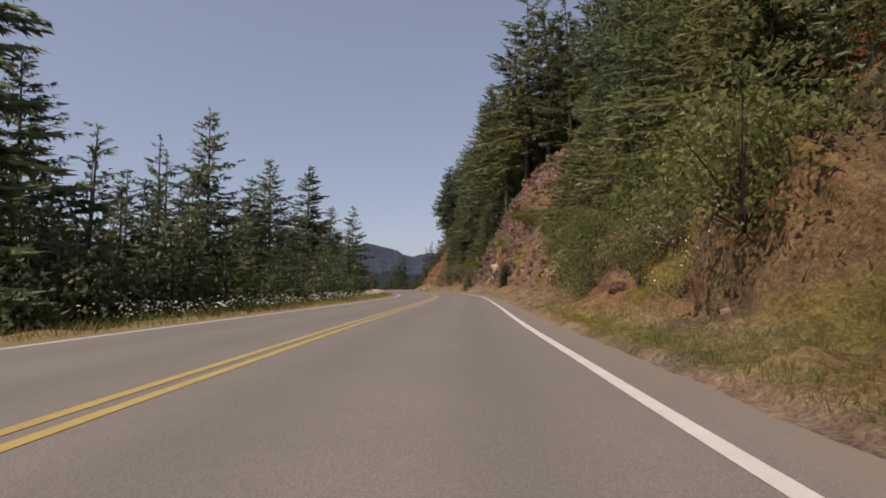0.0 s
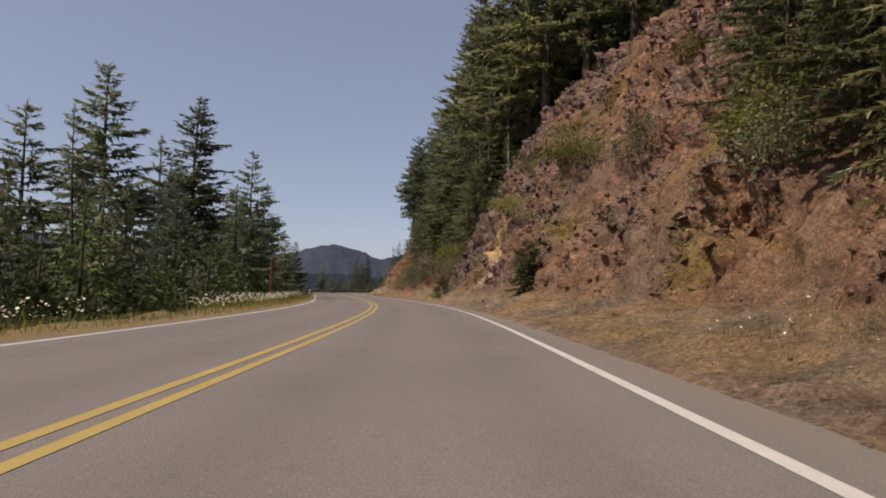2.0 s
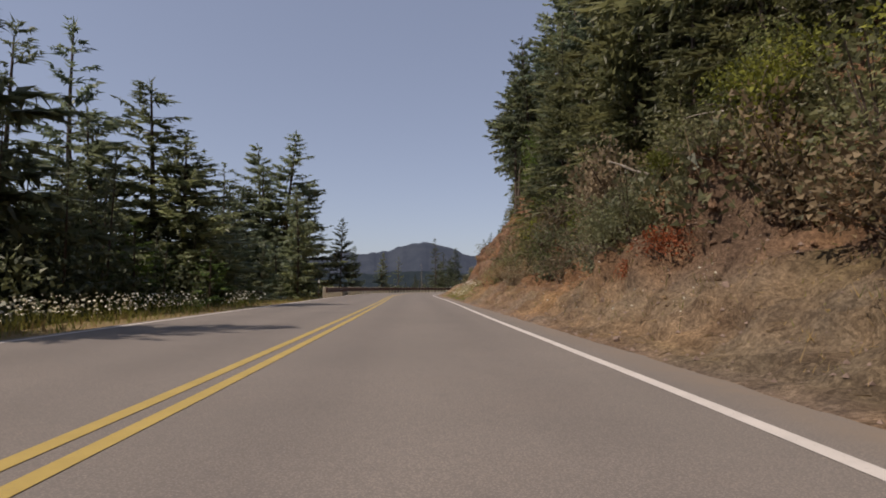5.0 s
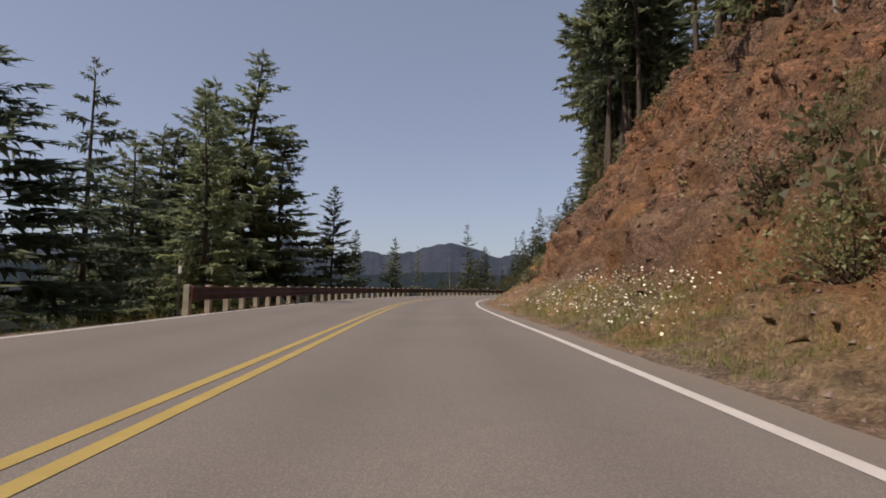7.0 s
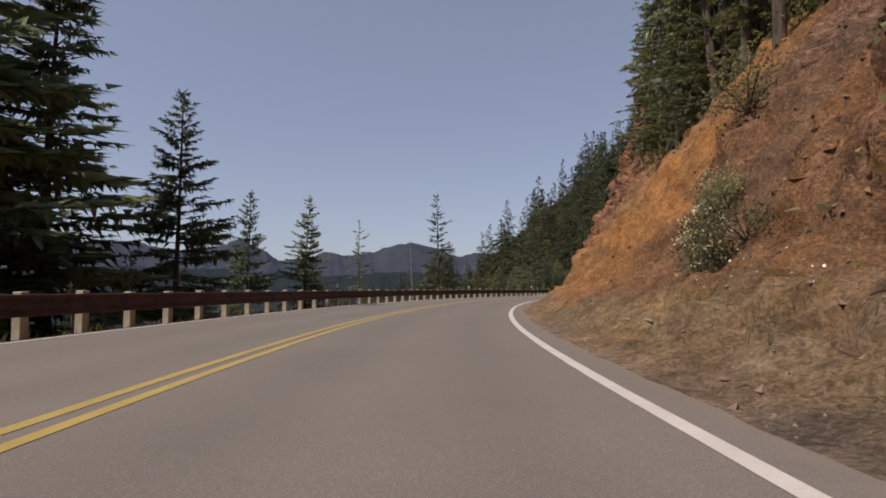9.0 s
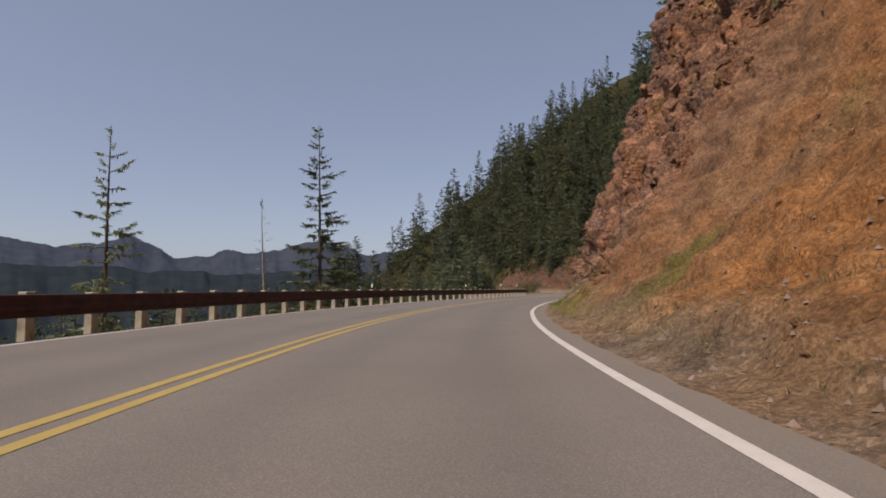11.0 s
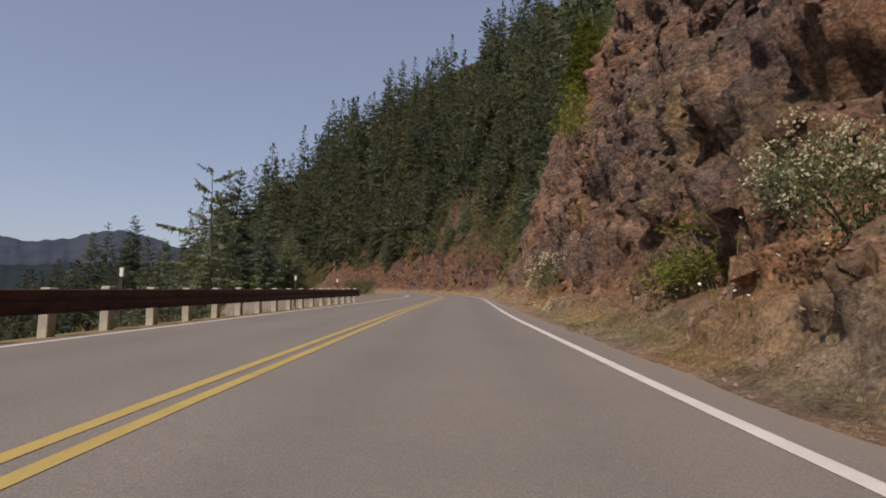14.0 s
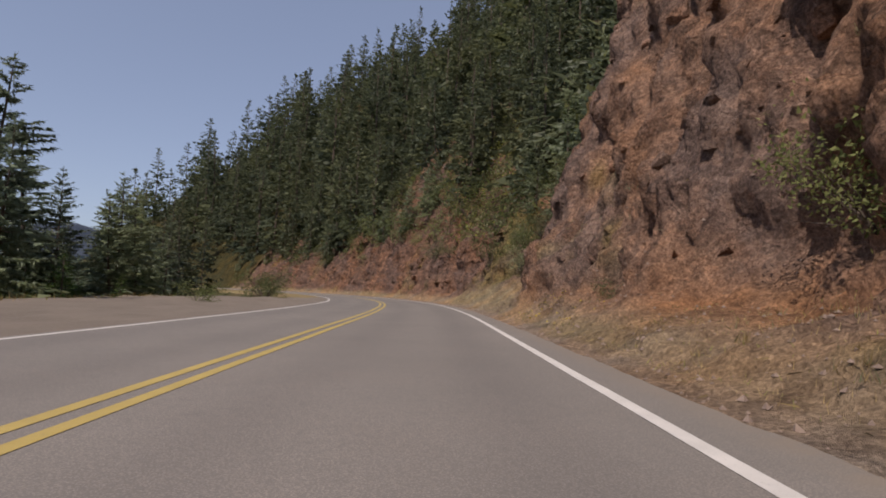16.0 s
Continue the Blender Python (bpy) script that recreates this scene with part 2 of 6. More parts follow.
DEAD = leaf_material("dead_twigs", (0.14, 0.105, 0.07), (0.31, 0.24, 0.16), through=0.3)
BARK = bark_material("fir_bark", (0.055, 0.042, 0.034), (0.15, 0.115, 0.09))
GREY_WOOD = bark_material("weathered_dead_wood", (0.20, 0.17, 0.14), (0.42, 0.37, 0.31))
RUST_STEEL = plain_material("rust_brown_steel", (0.050, 0.020, 0.017), (0.105, 0.042, 0.032), 3.0, 0.62, 0.35)
POST_WOOD = plain_material("bleached_post_wood", (0.34, 0.30, 0.23), (0.52, 0.47, 0.38), 5.0, 0.9)
WHITE_PLASTIC = plain_material("white_marker_plastic", (0.7, 0.7, 0.68), (0.82, 0.82, 0.8), 8.0, 0.5)
DARK_STEEL = plain_material("dark_steel", (0.04, 0.035, 0.03), (0.10, 0.08, 0.07), 8.0, 0.6, 0.5)
RED_STEEL = plain_material("rust_red_pole_steel", (0.13, 0.035, 0.022), (0.23, 0.07, 0.04), 5.0, 0.75, 0.2)
STONE = plain_material("broken_stone", (0.17, 0.12, 0.095), (0.30, 0.215, 0.165), 4.0, 0.95)
ROCK_RED = earth_material("red_brown_rock", (0.20, 0.142, 0.116))
ROCK_GREY = earth_material("purple_grey_rock", (0.155, 0.122, 0.112))


# ---- mesh helpers ----
def mesh_of(name, verts, faces, mat, smooth=False):
    me = bpy.data.meshes.new(name)
    me.from_pydata(verts, [], faces)
    me.materials.append(mat)
    if smooth:
        me.polygons.foreach_set("use_smooth", [True] * len(me.polygons))
    return me


def grid_mesh(name, pts, mat, smooth=True, flip=False):
    """A mesh over a grid of points, rows by columns by 3."""
    rows, cols = pts.shape[:2]
    me = bpy.data.meshes.new(name)
    i = (np.arange(rows - 1)[:, None] * cols + np.arange(cols - 1)[None]).ravel()
    quads = np.stack([i, i + 1, i + cols + 1, i + cols], 1)
    if flip:
        quads = quads[:, ::-1]
    me.vertices.add(rows * cols)
    me.vertices.foreach_set("co", pts.astype(np.float32).ravel())
    me.loops.add(quads.size)
    me.loops.foreach_set("vertex_index", quads.astype(np.int32).ravel())
    me.polygons.add(len(quads))
    me.polygons.foreach_set("loop_start", np.arange(0, quads.size, 4, dtype=np.int32))
    me.polygons.foreach_set("use_smooth", np.full(len(quads), smooth))
    me.materials.append(mat)
    me.update()
    me.validate()
    return me


def part(name, me, parent, label=""):
    """Links a mesh (or bmesh with its material) as one part under a thing or a part."""
    ob = new(name, me)
    ob.parent = parent
    if label:
        ob["label"] = label
    return ob


def empty_thing(name, m, label, category, group=""):
    ob = new(name)
    ob.matrix_world = m
    ob.empty_display_size = 0.3
    return tagged(ob, label, category, group)


def lattice_noise(p, seed=0):
    """Smooth value noise between -1 and 1 at points n by 3."""
    q = np.floor(p).astype(np.int64)
    f = p - q
    f = f * f * (3 - 2 * f)

    def corner(dx, dy, dz):
        h = (q[:, 0] + dx) * 374761393 + (q[:, 1] + dy) * 668265263 + (q[:, 2] + dz) * 2147483647 + seed * 1274126177
        h = (h ^ (h >> 13)) * 1274126177
        h = h ^ (h >> 16)
        return (h & 0xFFFF) / 32767.5 - 1

    def lerp(a, b, t):
        return a + (b - a) * t

    x, y, z = f[:, 0], f[:, 1], f[:, 2]
    return lerp(lerp(lerp(corner(0, 0, 0), corner(1, 0, 0), x), lerp(corner(0, 1, 0), corner(1, 1, 0), x), y),
                lerp(lerp(corner(0, 0, 1), corner(1, 0, 1), x), lerp(corner(0, 1, 1), corner(1, 1, 1), x), y), z)


def fractal(p, octaves=4, gain=0.5, seed=0):
    total, amp, q = 0, 1.0, p.copy()
    for k in range(octaves):
        total = total + amp * lattice_noise(q, seed + k)
        q, amp = q * 2.03 + 11.7, amp * gain
    return total


# ---- the road's centre line: the double yellow line ----
CENTRE = ((-60, -11.64, -58.94), (-30, -7.34, -29.13), (0, -2.47, 0.40), (12, -0.05, 12.25), (24, 2.57, 23.98), (36, 5.12, 35.69), (48, 7.44, 47.42), (60, 9.19, 59.17),
          (72, 10.19, 71.04), (84, 10.51, 82.97), (96, 10.68, 94.93), (108, 10.80, 106.94), (120, 10.82, 118.97), (132, 11.08, 131.07), (144, 12.27, 143.19), (156, 14.66, 155.16),
          (168, 18.11, 166.87), (180, 22.74, 178.16), (192, 28.51, 188.90), (204, 34.88, 199.16), (216, 41.37, 209.30), (229, 48.42, 220.09))


def curve_through(at, keys, values):
    """A smooth curve through the given values (cubic, with slopes from the neighbours)."""
    keys, values, at = (np.asarray(v, float) for v in (keys, values, at))
    slope = np.gradient(values, keys)
    i = np.clip(np.searchsorted(keys, at) - 1, 0, len(keys) - 2)
    w = keys[i + 1] - keys[i]
    t = (at - keys[i]) / w
    return (2 * t**3 - 3 * t**2 + 1) * values[i] + (t**3 - 2 * t**2 + t) * w * slope[i] + (3 * t**2 - 2 * t**3) * values[i + 1] + (t**3 - t**2) * w * slope[i + 1]


_x = curve_through(np.arange(-60, 229.1, 1), [k[0] for k in CENTRE], [k[1] for k in CENTRE])
_y = curve_through(np.arange(-60, 229.1, 1), [k[0] for k in CENTRE], [k[2] for k in CENTRE])
_w = np.hanning(13)
_w /= _w.sum()
for _ in range(1):
    _x = np.convolve(np.concatenate([_x[0] + (_x[1] - _x[0]) * np.arange(-6, 0), _x, _x[-1] + (_x[-1] - _x[-2]) * np.arange(1, 7)]), _w, mode="valid")
    _y = np.convolve(np.concatenate([_y[0] + (_y[1] - _y[0]) * np.arange(-6, 0), _y, _y[-1] + (_y[-1] - _y[-2]) * np.arange(1, 7)]), _w, mode="valid")
# past the far end of the cut the road bends to the left
_turn = np.interp(np.arange(230, 640), (230, 238, 252, 330, 356, 640), (-33.4, -33.4, -30, 9, 13, 13))
_turn = np.radians(np.convolve(np.pad(_turn, 6, mode="edge"), _w, mode="valid"))
_x = np.concatenate([_x, _x[-1] + np.cumsum(-np.sin(_turn))])
_y = np.concatenate([_y, _y[-1] + np.cumsum(np.cos(_turn))])
AX_S = np.arange(-60, 639, 0.5)
AX_X = np.interp(AX_S, np.arange(-60, 640), _x)
AX_Y = np.interp(AX_S, np.arange(-60, 640), _y)
_h = np.unwrap(np.arctan2(-np.gradient(AX_X), np.gradient(AX_Y)))
_h = np.convolve(np.pad(_h, 6, mode="edge"), _w, mode="valid")


def road_point(s, d, z=0.0):
    """World points at distance s along the road and d to the right of its centre line."""
    s, d, z = np.broadcast_arrays(np.asarray(s, float), np.asarray(d, float), np.asarray(z, float))
    h = np.interp(s, AX_S, _h)
    return np.stack([np.interp(s, AX_S, AX_X) + d * np.cos(h), np.interp(s, AX_S, AX_Y) + d * np.sin(h), z], -1)


def keyed(s, keys, column):
    return np.interp(s, [k[0] for k in keys], [k[column] for k in keys])


def bump_keys(s, spans):
    """1 inside the spans (centre, half-width, softness), 0 outside."""
    out = np.zeros_like(s, dtype=float)
    for c, w, soft in spans:
        out = np.maximum(out, np.clip((w + soft - np.abs(s - c)) / soft, 0, 1))
    return out


# s, toe's distance from the centre line, steepness of the cut, its height, steepness above
BANK = ((-60, 6.6, 0.9, 3, 0.9), (0, 5.7, 0.9, 3.0, 0.95), (15, 6.3, 1.1, 3.2, 1.05), (30, 7.3, 1.4, 4.6, 1.1), (40, 7.8, 1.7, 6.0, 1.15), (49, 8.0, 1.85, 10.5, 1.1), (54, 7.5, 1.85, 12, 1.1), (60, 6.9, 1.85, 13.5, 1.05), (66, 6.7, 1.85, 13, 1.05),
        (73, 6.8, 2.1, 12, 1.05), (79, 6.8, 1.8, 9, 1.1), (84, 6.8, 1.4, 5, 1.1), (88, 6.6, 1.1, 4.2, 1.1), (100, 6.2, 1.0, 4.0, 1.05), (109, 6.4, 1.2, 6, 1.0), (117, 6.9, 1.25, 12, 0.95), (128, 7.1, 1.3, 12, 0.9), (136, 7.1, 1.45, 11, 0.9), (145, 6.1, 1.25, 9.5, 0.9),
        (156, 6.1, 1.25, 8.5, 0.9), (165, 6.1, 1.35, 7.0, 0.95), (172, 6.1, 1.7, 8, 1.0), (180, 6.1, 2.8, 15, 1.1), (200, 6.0, 3.2, 15, 1.1), (215, 6.1, 3.4, 16, 1.1), (240, 6.2, 3.3, 17, 1.1),
        (244, 6.3, 3.2, 17, 1.1), (248.5, 7.6, 1.7, 7, 1.0), (255, 7.4, 1.5, 7, 1.0), (262, 6.4, 1.9, 8, 1.05), (272, 6.0, 2.2, 9, 1.1), (284, 6.0, 2.1, 15, 1.1), (296, 6.0, 2.1, 19, 1.05), (304, 6.0, 1.9, 14, 1.0), (318, 6.0, 1.6, 11, 0.95), (335, 6.0, 1.2, 7, 0.95), (400, 6.5, 0.9, 8, 0.85), (640, 7, 0.8, 6, 0.7))


# steepness of the loose slope at the foot of the cut, along the road
TALUS = (0, 14, 24, 50, 58, 66, 80, 130, 142, 168, 176, 190, 205, 262), (0.25, 0.18, 0.05, 0.05, 0.22, 0.45, 0.5, 0.4, 0.42, 0.5, 0.85, 0.85, 0.55, 0.5)


def bank_height(s, d):
    """Height of the uphill side, without fine relief."""
    toe, steep, high, above = (keyed(s, BANK, k) for k in (1, 2, 3, 4))
    verge = np.clip(np.minimum(d, toe) - 4.25, 0, None) * 0.12 + np.clip(np.minimum(d, toe) - 4.9, 0, None) * np.interp(s, *TALUS)
    cut = np.clip(d - toe, 0, None) * steep
    soft = 1.2
    low = np.where(cut < high, cut, high + (d - toe - high / steep) * above)
    return verge + np.where(d > toe, low, 0) + 0.12 * np.exp(-((d - toe) / soft) ** 2)


def downhill_height(s, d):
    """Height of the valley side; d is negative."""
    w = -d - np.interp(s, (-60, 60, 110, 118, 222, 228, 236, 262, 275, 640), (6.5, 7.0, 6.4, 4.9, 4.9, 7, 15, 15, 8, 6))
    fall = np.interp(s, (0, 100, 120, 240, 300, 640), (0.35, 0.35, 0.6, 0.55, 0.3, 0.4))
    slope = -np.clip(w, 0, None) * fall
    return np.maximum(slope, -45) - 0.04 - 0.06 * np.clip(-d - 4.2, 0, 2)


# ---- road: the painted edge lines keep their own distance from the centre line ----
EDGE_S, EDGE_D = (-6, 6, 18, 30, 42, 54, 66, 78, 90, 102, 114, 126, 138, 150, 162, 174, 186, 198, 210, 222, 234), (3.70, 3.74, 3.72, 3.71, 3.73, 3.77, 3.79, 3.73, 3.65, 3.74, 3.83, 3.74, 3.75, 3.78, 3.82, 3.84, 3.82, 3.67, 3.56, 3.61, 3.64)
LEFT_S, LEFT_D = (-6, 10, 26, 42, 58, 74, 90, 106, 122, 138, 154, 170, 186, 202, 218, 234, 250, 266, 282, 298), (-3.80, -3.68, -3.53, -3.50, -3.63, -3.86, -3.99, -4.04, -4.07, -4.06, -4.03, -3.98, -3.88, -3.60, -3.30, -3.25, -3.34, -3.45, -3.56, -3.64)
s = np.arange(-60, 420, 1.0)
left_line = np.interp(s, LEFT_S, LEFT_D)
left_rim = left_line - 0.22
S = np.broadcast_to(s[:, None], (len(s), 41))
D = left_rim[:, None] + (4.5 - left_rim)[:, None] * np.linspace(0, 1, 41)[None]
road = tagged(new("road", grid_mesh("road", road_point(S, D, 0.0), ASPHALT, flip=True)), "worn grey asphalt two-lane mountain road", "road", kind="structure")
lane = np.abs(np.abs(D) - 1.85)
track = np.exp(-((lane - 0.85) / 0.42) ** 2) * 0.8 + 0.2 * np.clip(fractal(np.stack([S.ravel() * 0.05, D.ravel() * 1.5, S.ravel() * 0], 1), 3, seed=80), -1, 1).reshape(S.shape)
road.data.attributes.new("track", "FLOAT", "POINT").data.foreach_set("value", np.clip(track, 0, 1).astype(np.float32).ravel())
dust = np.clip((D - 3.85) / 0.4, 0, 1) + np.clip((left_line[:, None] - 0.05 - D) / 0.3, 0, 1)
road.data.attributes.new("dust", "FLOAT", "POINT").data.foreach_set("value", dust.astype(np.float32).ravel())
skirt = np.stack([road_point(s, 4.5, 0.0), road_point(s, 4.55, -0.10)], 1)
part("road_edge", grid_mesh("road_edge", skirt, ASPHALT, flip=True), road)
skirt = np.stack([road_point(s, left_rim - 0.05, -0.10), road_point(s, left_rim, 0.0)], 1)
part("road_edge", grid_mesh("road_edge", skirt, ASPHALT, flip=True), road)


def marking(name, mid, width, mat, label):
    wob = 0.008 * fractal(np.stack([s * 0.3, s * 0 + width * 9, s * 0], 1), 2)
    rows = np.stack([road_point(s, mid - width / 2 + wob, 0.004), road_point(s, mid + width / 2 + wob, 0.004)], 1)
    return part(name, grid_mesh(name, rows, mat, flip=True), road, label)


marking("centre_line", -0.125, 0.115, YELLOW, "solid yellow painted line")
marking("centre_line", 0.125, 0.115, YELLOW, "solid yellow painted line")
marking("edge_line", np.interp(s, EDGE_S, EDGE_D), 0.13, WHITE, "solid white painted edge line")
marking("edge_line", left_line, 0.11, WHITE, "solid white painted edge line")

# ---- uphill bank: one sheet, fine near the road ----
s = np.concatenate([np.arange(-14, 40, 0.26), np.arange(40, 80, 0.14), np.arange(80, 172, 0.25), np.arange(172, 252, 0.14), np.arange(252, 345, 0.38)])
BANK_S = s
u = np.concatenate([np.linspace(0, 0.16, 17)[:-1], np.linspace(0.16, 1, 108)])
toe, steep, high, above = (keyed(s, BANK, k) for k in (1, 2, 3, 4))
far = toe + high / steep + 3.0


def bank_sheet(s, u):
    toe, steep, high, above = (keyed(s, BANK, k)[:, None] for k in (1, 2, 3, 4))
    far = toe + high / steep + 3.0
    a = np.clip(u / 0.16, 0, 1)[None]
    b = np.clip((u - 0.16) / 0.84, 0, 1)[None]
    rim = np.interp(s, (0, 12, 36, 66, 115, 135, 150, 184, 197, 217), (4.3, 4.4, 4.34, 4.34, 4.24, 4.05, 4.15, 4.21, 4.12, 4.2))[:, None] + 0.04 * fractal(np.stack([s * 1.6, s * 0, s * 0], 1), 4, 0.75, seed=70)[:, None]
    return rim + a * (toe - rim) + b * (far - toe)


D = bank_sheet(s, u)
S = np.broadcast_to(s[:, None], D.shape)
Z = bank_height(S, D)
P = road_point(S, D, Z).reshape(-1, 3)
sf, df = S.ravel(), D.ravel()
face = np.clip((df - keyed(sf, BANK, 1) + np.interp(sf, (24, 40, 54, 60, 112, 118, 142, 168, 176), (0.4, 0.4, 0.5, 1.0, 0.6, 1.0, 0.5, 0.5, 1.1))) / 1.5, 0, 1)
# how much bare rock shows, along the road
rock_along = np.clip(bump_keys(sf, ((33.5, 4, 3), (53, 16, 8), (71, 8, 4), (130, 14, 3), (181, 6, 5), (200, 20, 6), (240, 22, 8), (296, 40, 8))) , 0, 1)
patchy = np.clip(0.55 + 1.1 * fractal(P * 0.22, 3, seed=5), 0, 1)
streak = np.clip(0.75 + 0.9 * fractal(np.stack([sf * 0.35, P[:, 2] * 0.05, sf * 0], 1), 3, seed=15), 0, 1)
rock = rock_along * np.where(sf > 172, np.interp(sf, (172, 186, 216, 226, 250), (0.6, 0.9, 0.9, 0.55, 0.75)) + 0.4 * patchy, np.clip(streak * (0.55 + 0.8 * patchy), 0, 1)) * face
# outward direction of the bank
lean = np.interp(sf, [k[0] for k in BANK], [k[2] for k in BANK])
h = np.interp(sf, AX_S, _h)
out = np.stack([-np.cos(h) * lean, -np.sin(h) * lean, np.ones_like(h)], 1) / np.sqrt(1 + lean * lean)[:, None]
big = fractal(P * 0.16, 3, seed=1)
mid = fractal(P * 0.55, 4, 0.55, seed=9)
fine_r = fractal(P * 2.1, 3, 0.6, seed=21)
rugged = 1 + 0.8 * np.interp(sf, (32, 44, 76, 80, 106, 112, 118, 138, 143), (0.6, 0, 0, 0.8, 0.8, 0.8, 1, 1, 0))
push = face * rugged * (0.55 * big + 0.36 * mid * (1 - 0.4 * rock)) + 0.13 * rugged * fine_r * np.clip((df - 4.35) / 0.7, 0, 1) + 0.05 * fractal(P * 4.3, 2, 0.6, seed=88) * np.clip((df - 4.3) / 0.5, 0, 1) + 0.10 * face * np.clip(fractal(P * 1.2, 3, 0.6, seed=77), 0, 1)
# lumps and hollows of the loose slope below the cut
push += 0.16 * fractal(P * 0.9, 3, 0.6, seed=66) * np.clip((df - 4.75) / 0.6, 0, 1) * np.clip((keyed(sf, BANK, 1) + 1 - df) / 1.0, 0, 1)
# gullies down the soil slopes
gully = fractal(np.stack([sf * 0.55, P[:, 2] * 0.09, sf * 0], 1), 3, seed=33)
rock = np.clip(rock, 0, 1)
push += face * (1 - rock) * -0.35 * np.clip(gully, 0, 1)
# broken blocks of rock: facets of their own tilt and depth
hill_boost = np.interp(sf, (40, 75, 114, 120, 143, 150, 172, 185, 215, 225, 260, 300), (1.6, 1.6, 1.3, 1.3, 1.5, 1.0, 1.2, 1.75, 1.75, 1.5, 1.2, 1.1))
block = np.zeros(len(P))
for i in np.nonzero(rock > 0.04)[0]:
    x, y, z = P[i]
    amount = 0.0
    for scale, flat, amp in (((0.45, 0.8, 0.34), (1.1, 0.85, 0.30), (2.6, 0.9, 0.20)) if sf[i] > 120 else ((0.7, 0.6, 0.38), (1.7, 0.6, 0.36), (3.6, 0.7, 0.24))):
        near, cells = noise.voronoi((x * scale, y * scale, z * scale * flat))
        c = cells[0]
        r1, r2, r3 = noise.cell_vector((c[0] * 7.1 + 3, c[1] * 5.3, c[2] * 6.7))
        e = (x * scale - c[0]) * (r1 - 0.5) + (y * scale - c[1]) * (r2 - 0.5) + (z * scale * flat - c[2]) * (r3 - 0.75)
        amount += amp * (max(-0.22, (r1 + r3 - 1.0) * 0.9) + 1.1 * e - 0.45 * max(0.0, 0.14 - (near[1] - near[0])) / 0.14)
    block[i] = amount
# weather the edges of the blocks
block = block.reshape(len(s), len(u))
for _ in range(1):
    block[1:-1] = 0.25 * block[:-2] + 0.5 * block[1:-1] + 0.25 * block[2:]
    block[:, 1:-1] = 0.25 * block[:, :-2] + 0.5 * block[:, 1:-1] + 0.25 * block[:, 2:]
block = block.ravel() * 1.2 + np.interp(sf, (76, 110), (0.22, 0.13)) * fractal(P * 2.6, 4, 0.65, seed=95)
push += rock * block * hill_boost
# a hollow under an overhang and a darker deep cleft in the blocky cliff
for cs, cz, rs, rz, deep in ((206, 9.5, 4.5, 2.4, 1.8), (229, 1.6, 2.6, 1.7, 1.4), (216, 12, 3, 2.4, 1.2)):
    push -= deep * np.exp(-((sf - cs) / rs) ** 2 - ((P[:, 2] - cz) / rz) ** 2) * np.clip(face, 0, 1)
# the deep hollow at the foot of the red-brown cliff
hollow = ((sf - 187.0 - 1.3 * (P[:, 2] - 0.6)) / (1.35 + 0.3 * P[:, 2])) ** 6 + ((P[:, 2] - 1.5) / 1.4) ** 6
inward = 5.0 * np.exp(-hollow) * np.clip((df - 5.2) / 0.3, 0, 1)
sink = np.exp(-hollow) * np.clip(P[:, 2] - 0.4, 0, None) * (df < 6.4)
P = P + out * (push * (1 - np.exp(-hollow)))[:, None] - np.stack([0 * sink, 0 * sink, sink], 1) + np.stack([(np.cos(h) - 0.8 * np.sin(h)) * inward, (np.sin(h) + 0.8 * np.cos(h)) * inward, 0 * inward], 1)
P[:, 2] = np.where(df < 4.54, 0.004 + 0.02 * np.clip(df - 4.1, 0, 1), np.where(df < 4.9, np.maximum(P[:, 2], 0.006), P[:, 2]))
bank_points = P.reshape(len(s), len(u), 3)
bank_points[:, 0, 2] = -0.012  # the verge runs out under the rim of the asphalt
me = grid_mesh("cut_bank", bank_points, EARTH, flip=True)
# soil and rock colours along the bank
SOIL = np.array([(-30, .20, .15, .088), (5, .205, .152, .09), (16, .216, .15, .098), (30, .225, .16, .108), (58, .232, .167, .116), (80, .202, .142, .099), (100, .215, .144, .093), (112, .215, .142, .091),
                 (128, .194, .129, .086), (138, .194, .131, .088), (145.5, .194, .131, .088), (148.5, .31, .181, .086), (157, .31, .189, .096), (168, .31, .181, .099), (185, .244, .147, .101), (205, .197, .15, .124), (222, .21, .151, .122), (232, .214, .151, .119), (262, .172, .118, .092), (345, .168, .112, .086)])
ROCK = np.array([(-30, .264, .201, .143), (45, .232, .172, .148), (60, .202, .158, .145), (76, .193, .153, .141), (130, .195, .135, .101), (172, .250, .162, .119), (186, .234, .153, .122), (200, .158, .126, .113), (214, .146, .119, .109),
                 (224, .196, .146, .124), (240, .196, .146, .124), (262, .160, .114, .096), (345, .156, .108, .088)])
soil = np.stack([np.interp(sf, SOIL[:, 0], SOIL[:, k]) for k in (1, 2, 3)], 1)
stone = np.stack([np.interp(sf, ROCK[:, 0], ROCK[:, k]) for k in (1, 2, 3)], 1)
colour = soil + (stone - soil) * rock[:, None]
# moss, dry grass and small plants on the gentler parts
green = np.clip(fractal(P * 0.45, 3, seed=44) - np.interp(sf, (0, 10, 25, 108, 112, 143, 160, 166, 246, 250, 258, 262), (0.05, 0.1, 0.4, 0.3, 0.75, 1.2, 1.2, 0.35, 0.4, -0.2, -0.2, 0.4)), 0, 1) * (1 - 0.7 * rock)
green = np.clip(green * 1.6, 0, 0.8)[:, None]
colour = colour * (1 - green) + np.array([(.16, .155, .045)]) * green
